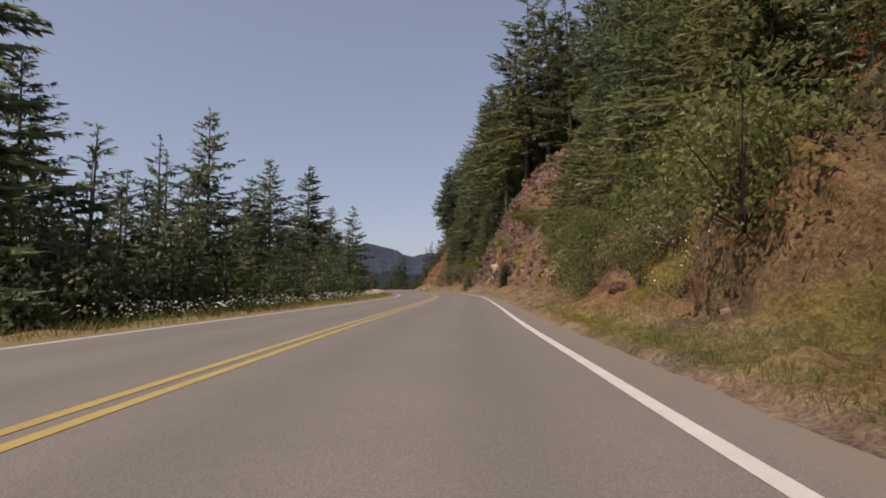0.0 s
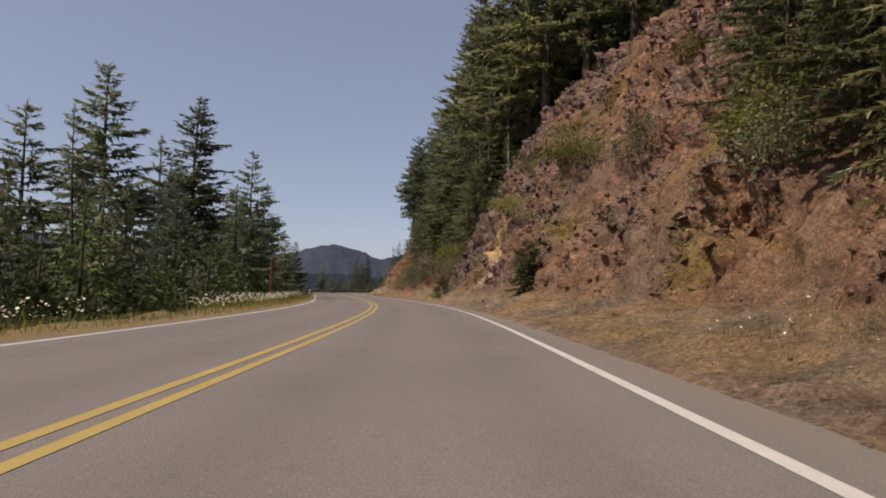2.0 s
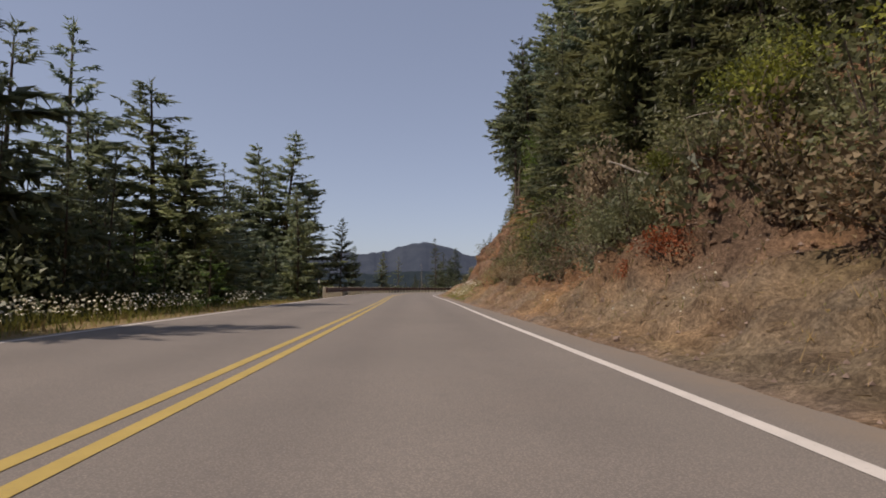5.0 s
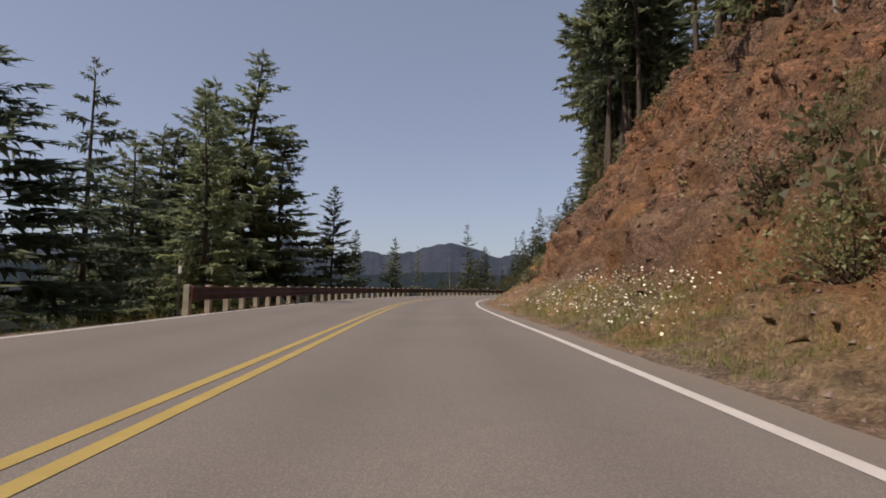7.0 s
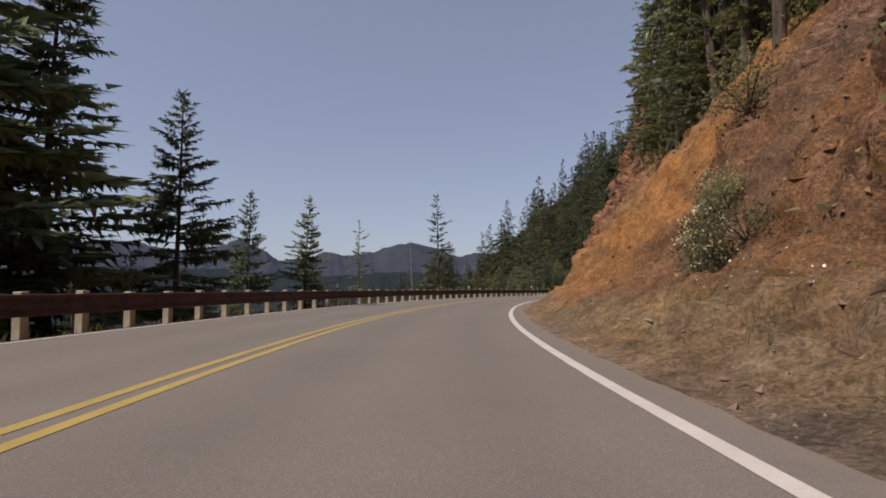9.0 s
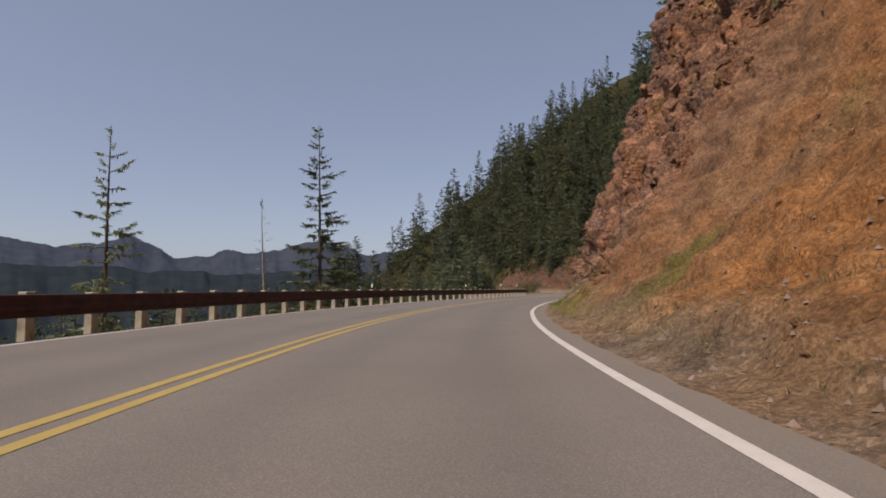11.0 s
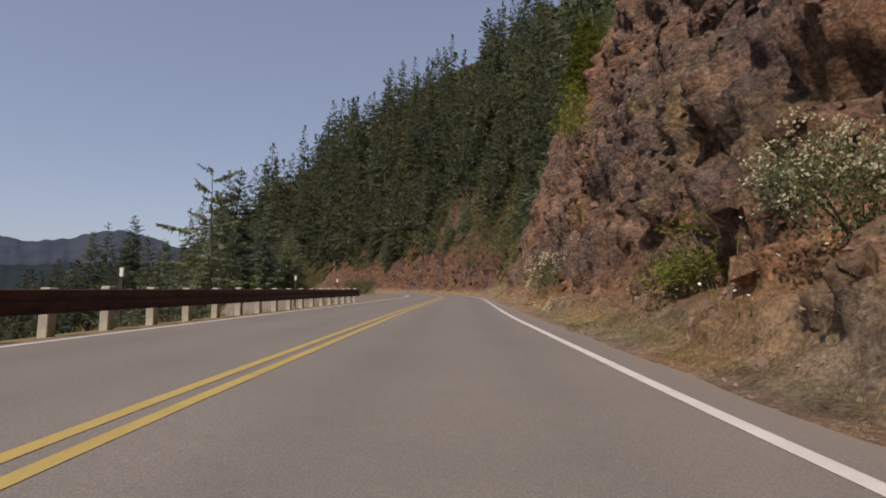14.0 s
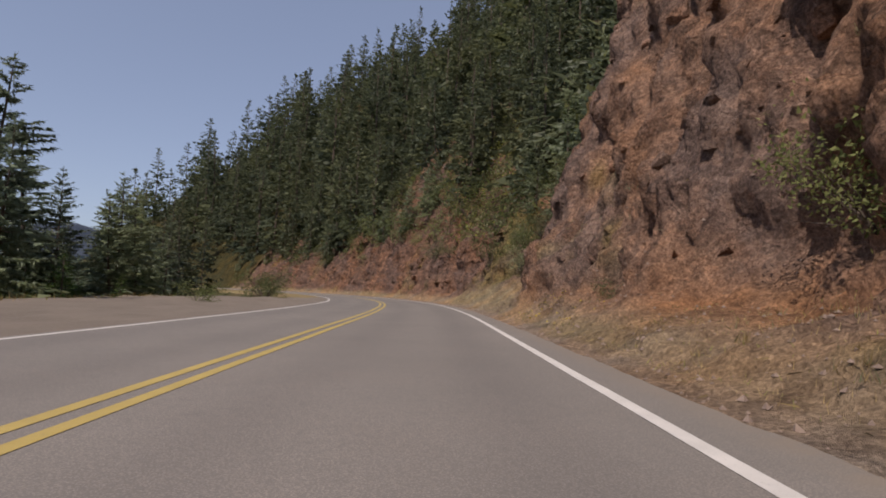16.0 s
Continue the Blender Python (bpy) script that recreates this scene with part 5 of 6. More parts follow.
def shrub(kind, s, d, z, size, tall=1.0):
    p = bank_at_height(s, z) if d > 0 and z >= 0.3 else road_point(s, d)
    meshes = SHRUBS[kind][rng.randrange(len(SHRUBS[kind]))]
    ob = empty_thing("bush", pose(p[0], p[1], z, rng.uniform(-8, 8), rng.uniform(-8, 8), rng.uniform(0, 360)), SHRUB_LABELS[kind], "bush", "bushes on the road bank")
    ob.scale = (size, size, size * tall)
    for name, me in zip(("branchwork", "foliage", "blossom"), meshes):
        part(name, me, ob)
    return ob


for kind, s, d, z, size, tall in (
        ("leafy", 12.5, 7.6, 0.9, 0.7, 1.0), ("leafy", 16, 9.5, 2.6, 1.2, 1.2), ("leafy", 20, 9.8, 3.0, 1.3, 1.3), ("grey", 9.5, 7.0, 0.5, 0.5, 1.0), ("red", 9.9, 8.8, 2.9, 0.75, 1.2), ("leafy", 9, 8.6, 2.0, 1.1, 1.0),
        ("leafy", 19.1, 7.5, 1.5, 1.0, 1.2), ("leafy", 17.3, 6.8, 0.8, 0.8, 1.2), ("leafy", 18.0, 6.5, 0.45, 0.55, 1.0), ("dark", 16.3, 7.2, 1.3, 0.9, 1.2), ("leafy", 15.1, 7.2, 1.4, 0.8, 1.1), ("leafy", 27.5, 8.4, 2.0, 1.0, 1.2), ("dark", 21.5, 7.6, 1.4, 0.9, 1.2),
        ("leafy", 39.6, 9.3, 2.8, 1.0, 1.2), ("dark", 43.5, 9.3, 3.4, 1.0, 1.2), ("dark", 36.5, 9.0, 2.6, 1.0, 1.3), ("blossom", 26.2, 7.7, 0.9, 0.85, 1.25), ("leafy", 26.3, 7.5, 0.35, 0.7, 1.0), ("leafy", 19.6, 8.2, 0.7, 1.0, 1.5), ("leafy", 20.6, 8.9, 1.6, 0.9, 1.2), ("leafy", 23.5, 9.2, 2.6, 1.0, 1.0), ("leafy", 33.5, 9.2, 3.0, 1.1, 0.9), ("yellow", 39, 9.4, 2.8, 0.9, 0.6),
        ("yellow", 44, 10.4, 4.6, 1.2, 0.7), ("leafy", 59.5, 11.5, 7.2, 1.4, 0.9), ("yellow", 62, 11.6, 7.6, 1.4, 0.9), ("leafy", 54.5, 11.0, 6.6, 1.2, 0.8), ("grey", 64, 9.4, 3.8, 1.0, 0.9), ("yellow", 66.5, 10.2, 5.6, 1.1, 0.8), ("leafy", 63.5, 9.9, 4.6, 1.0, 0.9), ("yellow", 60, 11.0, 7.6, 1.0, 0.7), ("leafy", 68, 11.6, 8.5, 1.2, 0.9), ("yellow", 56, 12.6, 11.0, 1.3, 0.8), ("grey", 67.4, 9.6, 3.6, 0.8, 1.0), ("grey", 78.6, 6.9, 0.2, 0.8, 0.8), ("leafy", 75.6, 7.0, 0.1, 0.6, 0.7), ("grey", 51, 7.6, 0.3, 0.4, 0.8),
        ("red", 85.6, 7.6, 1.3, 0.7, 1.0), ("red", 86.6, 7.6, 1.0, 0.5, 0.9), ("yellow", 84, 8.8, 2.6, 1.1, 0.7), ("grey", 87.5, 8.2, 1.6, 1.0, 1.2), ("leafy", 93, 8.6, 2.4, 1.2, 1.1), ("leafy", 97, 8.0, 1.6, 1.0, 1.0), ("leafy", 104, 8.6, 2.2, 1.2, 1.0), ("grey", 89.5, 7.4, 0.7, 0.6, 0.8),
        ("white", 142.4, 7.8, 1.0, 0.6, 1.2), ("white", 143.3, 8.6, 2.2, 0.6, 1.0), ("grey", 141.6, 8.6, 1.7, 0.7, 1.0), ("grey", 145.5, 9.5, 5.0, 1.2, 0.8), ("grey", 150, 11.5, 9.5, 1.5, 0.9), ("leafy", 141, 10.5, 6.5, 1.0, 0.9), ("grey", 131, 9.8, 5.0, 0.8, 0.7),
        ("blossom", 194.2, 6.1, 0.5, 1.05, 1.1), ("leafy", 193.7, 6.0, 0.1, 0.6, 0.8), ("white", 196.9, 6.0, 0.3, 0.5, 1.0), ("leafy", 197.5, 6.0, 0.3, 0.6, 1.0), ("red", 183, 6.5, 1.5, 0.35, 1.0), ("grey", 183.5, 6.5, 2.3, 0.55, 1.0), ("leafy", 184.5, 7.4, 4.4, 0.6, 1.0), ("leafy", 191, 8.0, 6.2, 0.7, 0.8), ("grey", 181.6, 5.9, 0.2, 0.3, 1.0),
        ("leafy", 222.5, 6.2, 0.5, 0.8, 1.1), ("yellow", 203.2, 6.1, 0.9, 0.95, 0.8), ("white", 200, 6.2, 1.8, 0.55, 0.9), ("blossom", 198.6, 6.5, 1.2, 0.7, 1.1), ("blossom", 217.2, 6.0, 0.3, 1.3, 1.15), ("leafy", 216.3, 5.8, 0.3, 0.85, 1.1), ("grey", 206.5, 6.7, 1.6, 0.5, 0.7),
        ("yellow", 223.5, 8.2, 8.4, 1.5, 1.0), ("yellow", 226, 8.6, 10, 1.6, 1.2), ("yellow", 232, 9.2, 11.5, 1.5, 1.0), ("leafy", 229.2, 7.4, 2.2, 1.15, 1.3), ("leafy", 228.3, 7.4, 1.9, 0.85, 1.0), ("leafy", 235, 6.4, 0.6, 0.5, 0.9),
        ("leafy", 271.5, 11, 7.6, 2.0, 1.2), ("leafy", 262, 8.5, 5.5, 1.4, 1.6), ("leafy", 255, 7.4, 3.0, 1.0, 1.3), ("grey", 276, 9, 4.0, 1.5, 1.0), ("leafy", 292, 12, 7.0, 1.8, 1.4), ("leafy", 301, 12.5, 7.6, 2.0, 1.2), ("leafy", 312, 13, 8.0, 2.0, 1.2),
        ("leafy", 252, -9.5, -0.2, 0.9, 0.8), ("leafy", 272, -8.5, -0.3, 1.6, 1.0), ("leafy", 276, -9.2, -0.4, 1.4, 1.0), ("leafy", 282, -8.2, -0.3, 1.3, 1.0)):
    shrub(kind, s, d, z - 0.1, size, tall)
for k in range(24):
    s = rng.uniform(2, 118)
    shrub(rng.choice(("leafy", "leafy", "grey")), s, rng.uniform(-9.8, -7.4), ground_z(s, -8.5) - 0.1, rng.uniform(0.5, 1.1), rng.uniform(0.7, 1.1))
for k in range(16):
    s = rng.uniform(121, 226)
    shrub(rng.choice(("leafy", "grey")), s, rng.uniform(-7.6, -5.9), ground_z(s, -6.6) - 0.25, rng.uniform(0.5, 0.9), rng.uniform(0.5, 0.8))
for k in range(18):
    s = rng.choice((rng.uniform(-5, 45), rng.uniform(76, 116), rng.uniform(250, 330)))
    p, n = bank_spot(s, rng.uniform(0.55, 0.98))
    ss, dd = road_coords(p[0], p[1])
    shrub(rng.choice(("leafy", "leafy", "grey", "yellow")), ss, dd, p[2] - 0.15, rng.uniform(0.7, 1.4), rng.uniform(0.7, 1.2))


# thicket on the lower part of the wooded banks: from, to, lowest, highest, how many, kinds
for s0, s1, z0, z1, n, kinds in ((3, 22, 1.3, 4.2, 20, ("leafy", "dark", "leafy", "dark")), (20, 45, 2.2, 6.0, 22, ("dark", "leafy", "brush", "dark")), (78, 113, 1.9, 4.2, 36, ("brush", "dark", "brush", "grey", "yellow")),
                             (80, 113, 3.6, 6.5, 22, ("brush", "dark", "leafy")), (79, 112, 0.7, 2.2, 18, ("brush", "grey", "brush", "dark")), (246, 261, 1.5, 9.0, 16, ("leafy", "leafy", "dark", "grey")), (262, 320, 4.0, 12.0, 10, ("leafy", "dark", "grey"))):
    for k in range(n):
        s = rng.uniform(s0, s1)
        p = bank_at_height(s, rng.uniform(z0, z1))
        ss, dd = road_coords(p[0], p[1])
        shrub(rng.choice(kinds), ss, dd, p[2] - 0.2, rng.uniform(0.55, 1.2), rng.uniform(0.8, 1.3))


def blades(name, spots, height, width, mats, label, share=0.3, per=1, spread=0.1):
    """Grass blades or weeds at the given points, as one patch of grass."""
    q = []
    spots = np.repeat(spots, per, 0)
    n = len(spots)
    base = spots + nrng.normal(0, 1, (n, 3)) * (spread, spread, 0.0)
    h = height * nrng.uniform(0.4, 1.3, n)
    way = unit(np.stack([nrng.normal(0, 0.38, n), nrng.normal(0, 0.38, n), np.ones(n)], 1))
    side = unit(np.cross(way, nrng.normal(0, 1, (n, 3))))
    me = quads_mesh(name, sprays(base, way, side, h, np.full(n, width) * nrng.uniform(0.6, 1.4, n)), mats[0])
    me.materials.append(mats[1])
    me.polygons.foreach_set("material_index", (nrng.random(n) < share).astype(np.int32))
    return tagged(new(name, me), label, "grass", kind="stuff")


def left_spots(n, s0, s1, d0, d1, patch=0.0, seed=0):
    s, d = nrng.uniform(s0, s1, n), -nrng.uniform(d0, d1, n)
    if patch:
        keep = fractal(np.stack([s * 0.16, d * 0.35, s * 0], 1), 2, seed=seed) > patch
        s, d = s[keep], d[keep]
    return road_point(s, d, np.array([ground_z(a, b) for a, b in zip(s, d)]))


def right_spots(n, s0, s1, u0, u1, patch=None, seed=0):
    i = np.clip(np.searchsorted(BANK_S, nrng.uniform(s0, s1, n)), 1, BANK_N - 2)
    j = np.clip(np.searchsorted(u, nrng.uniform(u0, u1, n)), 1, len(u) - 2)
    p = bank_points[i, j]
    if patch is not None:
        p = p[fractal(p * 0.3, 3, seed=seed) > patch]
    return p


blades("grass", left_spots(9000, -6, 118, 4.5, 7.6), 0.30, 0.012, (GRASS, DRY_GRASS), "green and straw-coloured grass on the valley verge", 0.45)
blades("grass", left_spots(5000, 120, 228, 4.75, 6.2), 0.22, 0.011, (DRY_GRASS, GRASS), "dry grass below the guard rail", 0.4)
blades("grass", left_spots(2600, 232, 300, 13.5, 17), 0.30, 0.016, (DRY_GRASS, GRASS), "dry grass at the rim of the turnout", 0.3)
blades("grass", right_spots(9000, -4, 20, 0.02, 0.105), 0.13, 0.004, (GRASS, DRY_GRASS), "green grass beside the asphalt under the bank", 0.15)
blades("grass", right_spots(4500, 104, 172, 0.03, 0.20, 0.15, 4), 0.10, 0.004, (DRY_GRASS, GRASS), "scattered dry grass at the foot of the earth bank", 0.4)
blades("grass", right_spots(6000, 108, 126, 0.015, 0.11), 0.16, 0.005, (ALDER, GRASS), "green grass between the daisies beside the asphalt", 0.5)
blades("grass", right_spots(11000, 20, 104, 0.03, 0.20, 0.05, 4), 0.10, 0.004, (DRY_GRASS, GRASS), "dry grass along the foot of the bank", 0.3)
blades("grass", right_spots(14000, 180, 195, 0.02, 0.17, -0.3, 5), 0.20, 0.006, (ALDER, GRASS), "tall green and dry grass under the cliff", 0.5)
blades("grass", right_spots(5000, 174, 208, 0.03, 0.19, -0.35, 5), 0.18, 0.004, (GRASS, DRY_GRASS), "tall green and dry grass under the cliff", 0.4)
blades("grass", right_spots(8000, 206, 260, 0.03, 0.18, 0.0, 6), 0.10, 0.004, (DRY_GRASS, GRASS), "dry grass along the foot of the cliff", 0.3)
for n, s0, s1, label in ((1500, 18, 80, "tufts of straw-coloured grass on the loose slope"), (1100, 80, 172, "tufts of dry grass at the foot of the earth bank"), (700, 176, 250, "tufts of grass at the foot of the cliff")):
    blades("grass_tufts", right_spots(n, s0, s1, 0.05, 0.26, -0.1, 23), 0.17, 0.006, (DRY_GRASS, GREYLEAF), label, 0.3, per=8, spread=0.05)
blades("dead_stems", right_spots(1900, 79, 110, 0.2, 0.97, -0.1, 17), 0.8, 0.009, (DEAD, GREYLEAF), "dead grey-brown stems hanging on the wooded bank", 0.25, per=5, spread=0.2)
blades("dead_stems", right_spots(900, 8, 40, 0.45, 0.97, -0.05, 18), 0.9, 0.008, (DEAD, GREYLEAF), "dead grey-brown stems under the firs on the bank", 0.2, per=5, spread=0.25)
blades("weeds", right_spots(2400, -4, 141, 0.2, 0.95, 0.1, 7), 0.17, 0.011, (DRY_GRASS, GREYLEAF), "dry weeds rooted on the earth bank", 0.5, per=7, spread=0.12)
blades("weeds", right_spots(900, 172, 320, 0.2, 0.95, 0.25, 8), 0.18, 0.012, (GREYLEAF, DRY_GRASS), "grey-green weeds in the cracks of the cliff", 0.4, per=7, spread=0.12)
blades("weeds", right_spots(1500, -4, 26, 0.18, 0.95), 0.17, 0.011, (BROADLEAF, DRY_GRASS), "green weeds covering the bank", 0.5, per=8, spread=0.14)


def flowers(name, spots, height, head, petals, label, share=1.0):
    """Daisies: thin stems with small round heads turned to the sky."""
    n = len(spots)
    h = height * nrng.uniform(0.5, 1.25, n)
    way = unit(np.stack([nrng.normal(0, 0.22, n), nrng.normal(0, 0.22, n), np.ones(n)], 1))
    side = unit(np.cross(way, nrng.normal(0, 1, (n, 3))))
    stem = sprays(spots, way, side, h, np.full(n, 0.005), True)
    top = spots + way * h[:, None]
    up = unit(way + nrng.normal(0, 0.5, (n, 3)))
    a = unit(np.cross(up, nrng.normal(0, 1, (n, 3))))
    b = np.cross(up, a)
    r = (head * nrng.uniform(0.6, 1.3, n))[:, None]
    ring = [top + r * (a * math.cos(t) + b * math.sin(t)) for t in np.linspace(0, math.tau, 6, endpoint=False)]
    heads = np.concatenate([np.stack(ring[:4], 1), np.stack([ring[0], ring[3], ring[4], ring[5]], 1)])
    me = quads_mesh(name, np.concatenate([stem, heads]), GRASS)
    me.materials.append(petals)
    me.polygons.foreach_set("material_index", np.array([0] * n + [1] * (2 * n), dtype=np.int32))
    return tagged(new(name, me), label, "flowers", kind="stuff")


flowers("daisies", left_spots(1500, 4, 60, 5.6, 7.6, 0.15, 91), 0.55, 0.030, PETALS, "white daisies on the valley verge")
flowers("daisies", left_spots(2600, 58, 104, 5.5, 7.4, -0.25, 92), 0.60, 0.030, PETALS, "white daisies on the valley verge")
flowers("daisies", left_spots(500, 20, 45, 5.4, 7.6), 0.55, 0.030, PETALS, "white daisies on the valley verge")
for n, s0, s1, u0, u1, hh in ((70, 8, 13, 0.15, 0.34, 0.35), (30, 36, 41, 0.07, 0.14, 0.2), (50, 72, 78, 0.08, 0.16, 0.4), (60, 82, 92, 0.04, 0.14, 0.3), (500, 111, 124, 0.03, 0.13, 0.4), (60, 124, 128, 0.08, 0.2, 0.35),
                              (26, 138.4, 139.6, 0.08, 0.16, 0.3), (14, 136, 137.2, 0.09, 0.17, 0.35), (40, 181, 183.5, 0.09, 0.2, 0.45), (30, 205, 207, 0.06, 0.16, 0.4), (30, 199, 204, 0.08, 0.18, 0.4), (34, 219, 222, 0.06, 0.15, 0.4)):
    flowers("daisies", right_spots(n, s0, s1, u0, u1), hh, 0.019, PETALS, "white daisies at the foot of the bank")
flowers("daisies", right_spots(420, 111.5, 121, 0.025, 0.12), 0.42, 0.027, PETALS, "white daisies in the grass under the earth bank")
flowers("daisies", right_spots(150, 72.2, 74.2, 0.03, 0.15), 0.6, 0.017, PETALS, "tall white daisies beside the young fir")
flowers("daisies", right_spots(26, 211.2, 212.5, 0.02, 0.075), 0.26, 0.034, PETALS, "white daisies at the foot of the cliff")
flowers("daisies", right_spots(8, 212.6, 213.6, 0.06, 0.1), 0.26, 0.03, PETALS, "white daisies at the foot of the cliff")
flowers("yellow_flowers", right_spots(90, 181, 186, 0.03, 0.12), 0.24, 0.012, YELLOW_PETALS, "small yellow flowers in the roadside grass")
flowers("yellow_flowers", right_spots(70, 233, 239, 0.03, 0.12), 0.22, 0.022, YELLOW_PETALS, "small yellow flowers in the roadside grass")
flowers("yellow_flowers", right_spots(24, 118, 121, 0.03, 0.1), 0.2, 0.022, YELLOW_PETALS, "small yellow flowers in the roadside grass")
flowers("pale_weeds", right_spots(160, 204.9, 205.9, 0.0, 0.05), 0.13, 0.014, BLOSSOM, "pale low weed growing over the asphalt edge")
flowers("pale_weeds", right_spots(160, 193.4, 194.6, 0.0, 0.05), 0.12, 0.014, BLOSSOM, "pale low weed growing over the asphalt edge")


# ---- alders and undergrowth on the wooded bank ----
def alder_meshes(h, r, leaves, seed):
    g = np.random.default_rng(seed)
    zz = np.linspace(-0.5, h * 0.9, 7)
    trunk = taper_mesh("trunk", [(0.25 * math.sin(z * 0.7 + seed), 0.2 * math.cos(z * 0.5), z) for z in zz], [0.09 * (1 - 0.85 * max(z, 0) / h) + 0.008 for z in zz], GREY_WOOD)
    n = 16
    lobes = np.stack([g.normal(0, 0.5, n) * r, g.normal(0, 0.5, n) * r, h * g.uniform(0.25, 0.97, n)], 1)
    limb = []
    for p in lobes:
        a = np.array([0, 0, p[2] * 0.7])
        side = unit(np.cross(p - a, g.normal(0, 1, 3))) * 0.03
        limb.append(np.stack([a - side, a + side, p]))
    pick = g.integers(0, n, leaves)
    off = unit(g.normal(0, 1, (leaves, 3))) * (g.random((leaves, 1)) ** 0.45) * (r * 0.55, r * 0.55, h * 0.14)
    way = unit(off + g.normal(0, 0.5, (leaves, 3)))
    ln = g.uniform(0.09, 0.2, leaves)
    q = sprays(lobes[pick] + off, way, unit(np.cross(way, g.normal(0, 1, (leaves, 3)))), ln, ln * 0.38)
    crown = quads_mesh("crown", np.concatenate([q, np.stack(limb)]), ALDER)
    crown.materials.append(GREY_WOOD)
    crown.polygons.foreach_set("material_index", np.array([0] * leaves + [1] * n, dtype=np.int32))
    return crown, trunk


for k in range(3):
    TREE_PARTS[f"alder{k}"] = alder_meshes(8, 2.0, 3600, 40 + k)
for s, d, k in ((22, 11.5, 1.0), (27, 12.0, 1.15), (33, 12.5, 1.2), (37, 12.0, 1.0), (30, 15, 1.3), (17, 11.0, 0.9), (12, 11.5, 0.8), (41, 13.5, 1.1), (24, 15.5, 1.2), (96, 11, 0.8), (108, 9.4, 0.7), (113, 10.4, 0.8), (118.5, 12.5, 0.7), (236, 11.5, 0.6), (256, 12.5, 0.7), (4, 10.5, 0.8)):
    p = road_point(s, d)
    conifer("alder_tree", f"alder{rng.randrange(3)}", pose(p[0], p[1], ground_z(s, d) - 0.1, 0, 0, rng.uniform(0, 360)), "light green alder among the firs on the bank", "alders on the bank", k)
for s, d, k in ((86, 9.8, 0.8), (88.5, 11.2, 1.0), (91, 10.2, 0.9), (94.5, 11.6, 1.1), (98, 10.6, 0.8), (101, 12.4, 1.1), (105, 11, 0.9), (109, 10.8, 0.8), (15, 12, 0.7), (21, 13.6, 0.8), (84, 11, 0.9), (78.5, 11.6, 0.8)):
    p = road_point(s, d)
    conifer("dead_tree", "snag0", pose(p[0], p[1], ground_z(s, d) - 0.1, rng.uniform(-7, 7), rng.uniform(-7, 7), rng.uniform(0, 360)), "bare grey dead tree on the wooded bank", HILL_TREES, k)


def undergrowth(name, s0, s1, n, mats, label, low=0.0, deep=12.0):
    s = nrng.uniform(s0, s1, n)
    d = np.array([brow(v) for v in s]) + low + nrng.uniform(0, 1, n) ** 1.3 * deep
    z = bank_height(s, d) + nrng.uniform(0, 0.9, n) ** 2
    return leaf_clumps(name, road_point(s, d, z), 7, mats, label)


def leaf_clumps(name, spots, per, mats, label, spread=0.28, leaf=(0.12, 0.32)):
    n = len(spots)
    base = np.repeat(spots, per, 0)
    m = len(base)
    base = base + nrng.normal(0, spread, (m, 3))
    way = unit(nrng.normal(0, 0.8, (m, 3)) + (0, 0, 0.7))
    ln = nrng.uniform(*leaf, m)
    me = quads_mesh(name, sprays(base, way, unit(np.cross(way, nrng.normal(0, 1, (m, 3)))), ln, ln * 0.33), mats[0])
    me.materials.append(mats[1])
    me.polygons.foreach_set("material_index", np.repeat((nrng.random(n) < 0.35).astype(np.int32), per))
    return tagged(new(name, me), label, "undergrowth", kind="stuff")


undergrowth("undergrowth", -6, 47, 5200, (BROADLEAF, GREYLEAF), "green and grey undergrowth covering the wooded bank", -1.2)
undergrowth("undergrowth", 76, 117, 3200, (BROADLEAF, GREYLEAF), "green and grey undergrowth covering the wooded bank", -0.8)
undergrowth("undergrowth", 117, 262, 2600, (GREYLEAF, BROADLEAF), "grey-green brush along the top of the cut", -0.3, 5.0)
undergrowth("undergrowth", 262, 344, 2600, (BROADLEAF, FIR_YELLOW), "brush along the top of the rust-red cut", -2.0, 9.0)

leaf_clumps("undergrowth", right_spots(5200, -6, 24, 0.3, 0.99, 0.05, 14), 16, (BROADLEAF, FIR_OLIVE), "low green brush covering the roadside bank", 0.2, (0.05, 0.14))
leaf_clumps("undergrowth", right_spots(5000, 24, 41, 0.28, 0.99, -0.05, 14), 14, (BROADLEAF, FIR_OLIVE), "low green brush covering the roadside bank", 0.24, (0.07, 0.18))
leaf_clumps("undergrowth", right_spots(7000, 77, 113, 0.2, 0.99, 0.0, 15), 12, (FIR_OLIVE, GREYLEAF), "olive brush covering the roadside bank", 0.24, (0.10, 0.26))
leaf_clumps("undergrowth", right_spots(3400, 244, 330, 0.4, 0.99, -0.1, 19), 14, (BROADLEAF, FIR_OLIVE), "green brush growing over the far cliff", 0.5, (0.15, 0.40))
spots = left_spots(2600, 4, 118, 8.6, 14)
leaf_clumps("undergrowth", spots + nrng.uniform(0, 1, (len(spots), 1)) ** 1.5 * (0, 0, 2.6), 14, (FIR, FIR_LIGHT), "dark brush and low boughs under the roadside firs", 0.4, (0.12, 0.30))
undergrowth("dead_brush", 78, 114, 2600, (DEAD, FIR_OLIVE), "dry brown brush under the firs on the slope", -0.5, 9.0)
leaf_clumps("dry_brush", right_spots(2000, 46, 142, 0.2, 0.9, 0.15, 16), 10, (DRY_GRASS, GREYLEAF), "dry brown brush on the bank", 0.16, (0.10, 0.24))

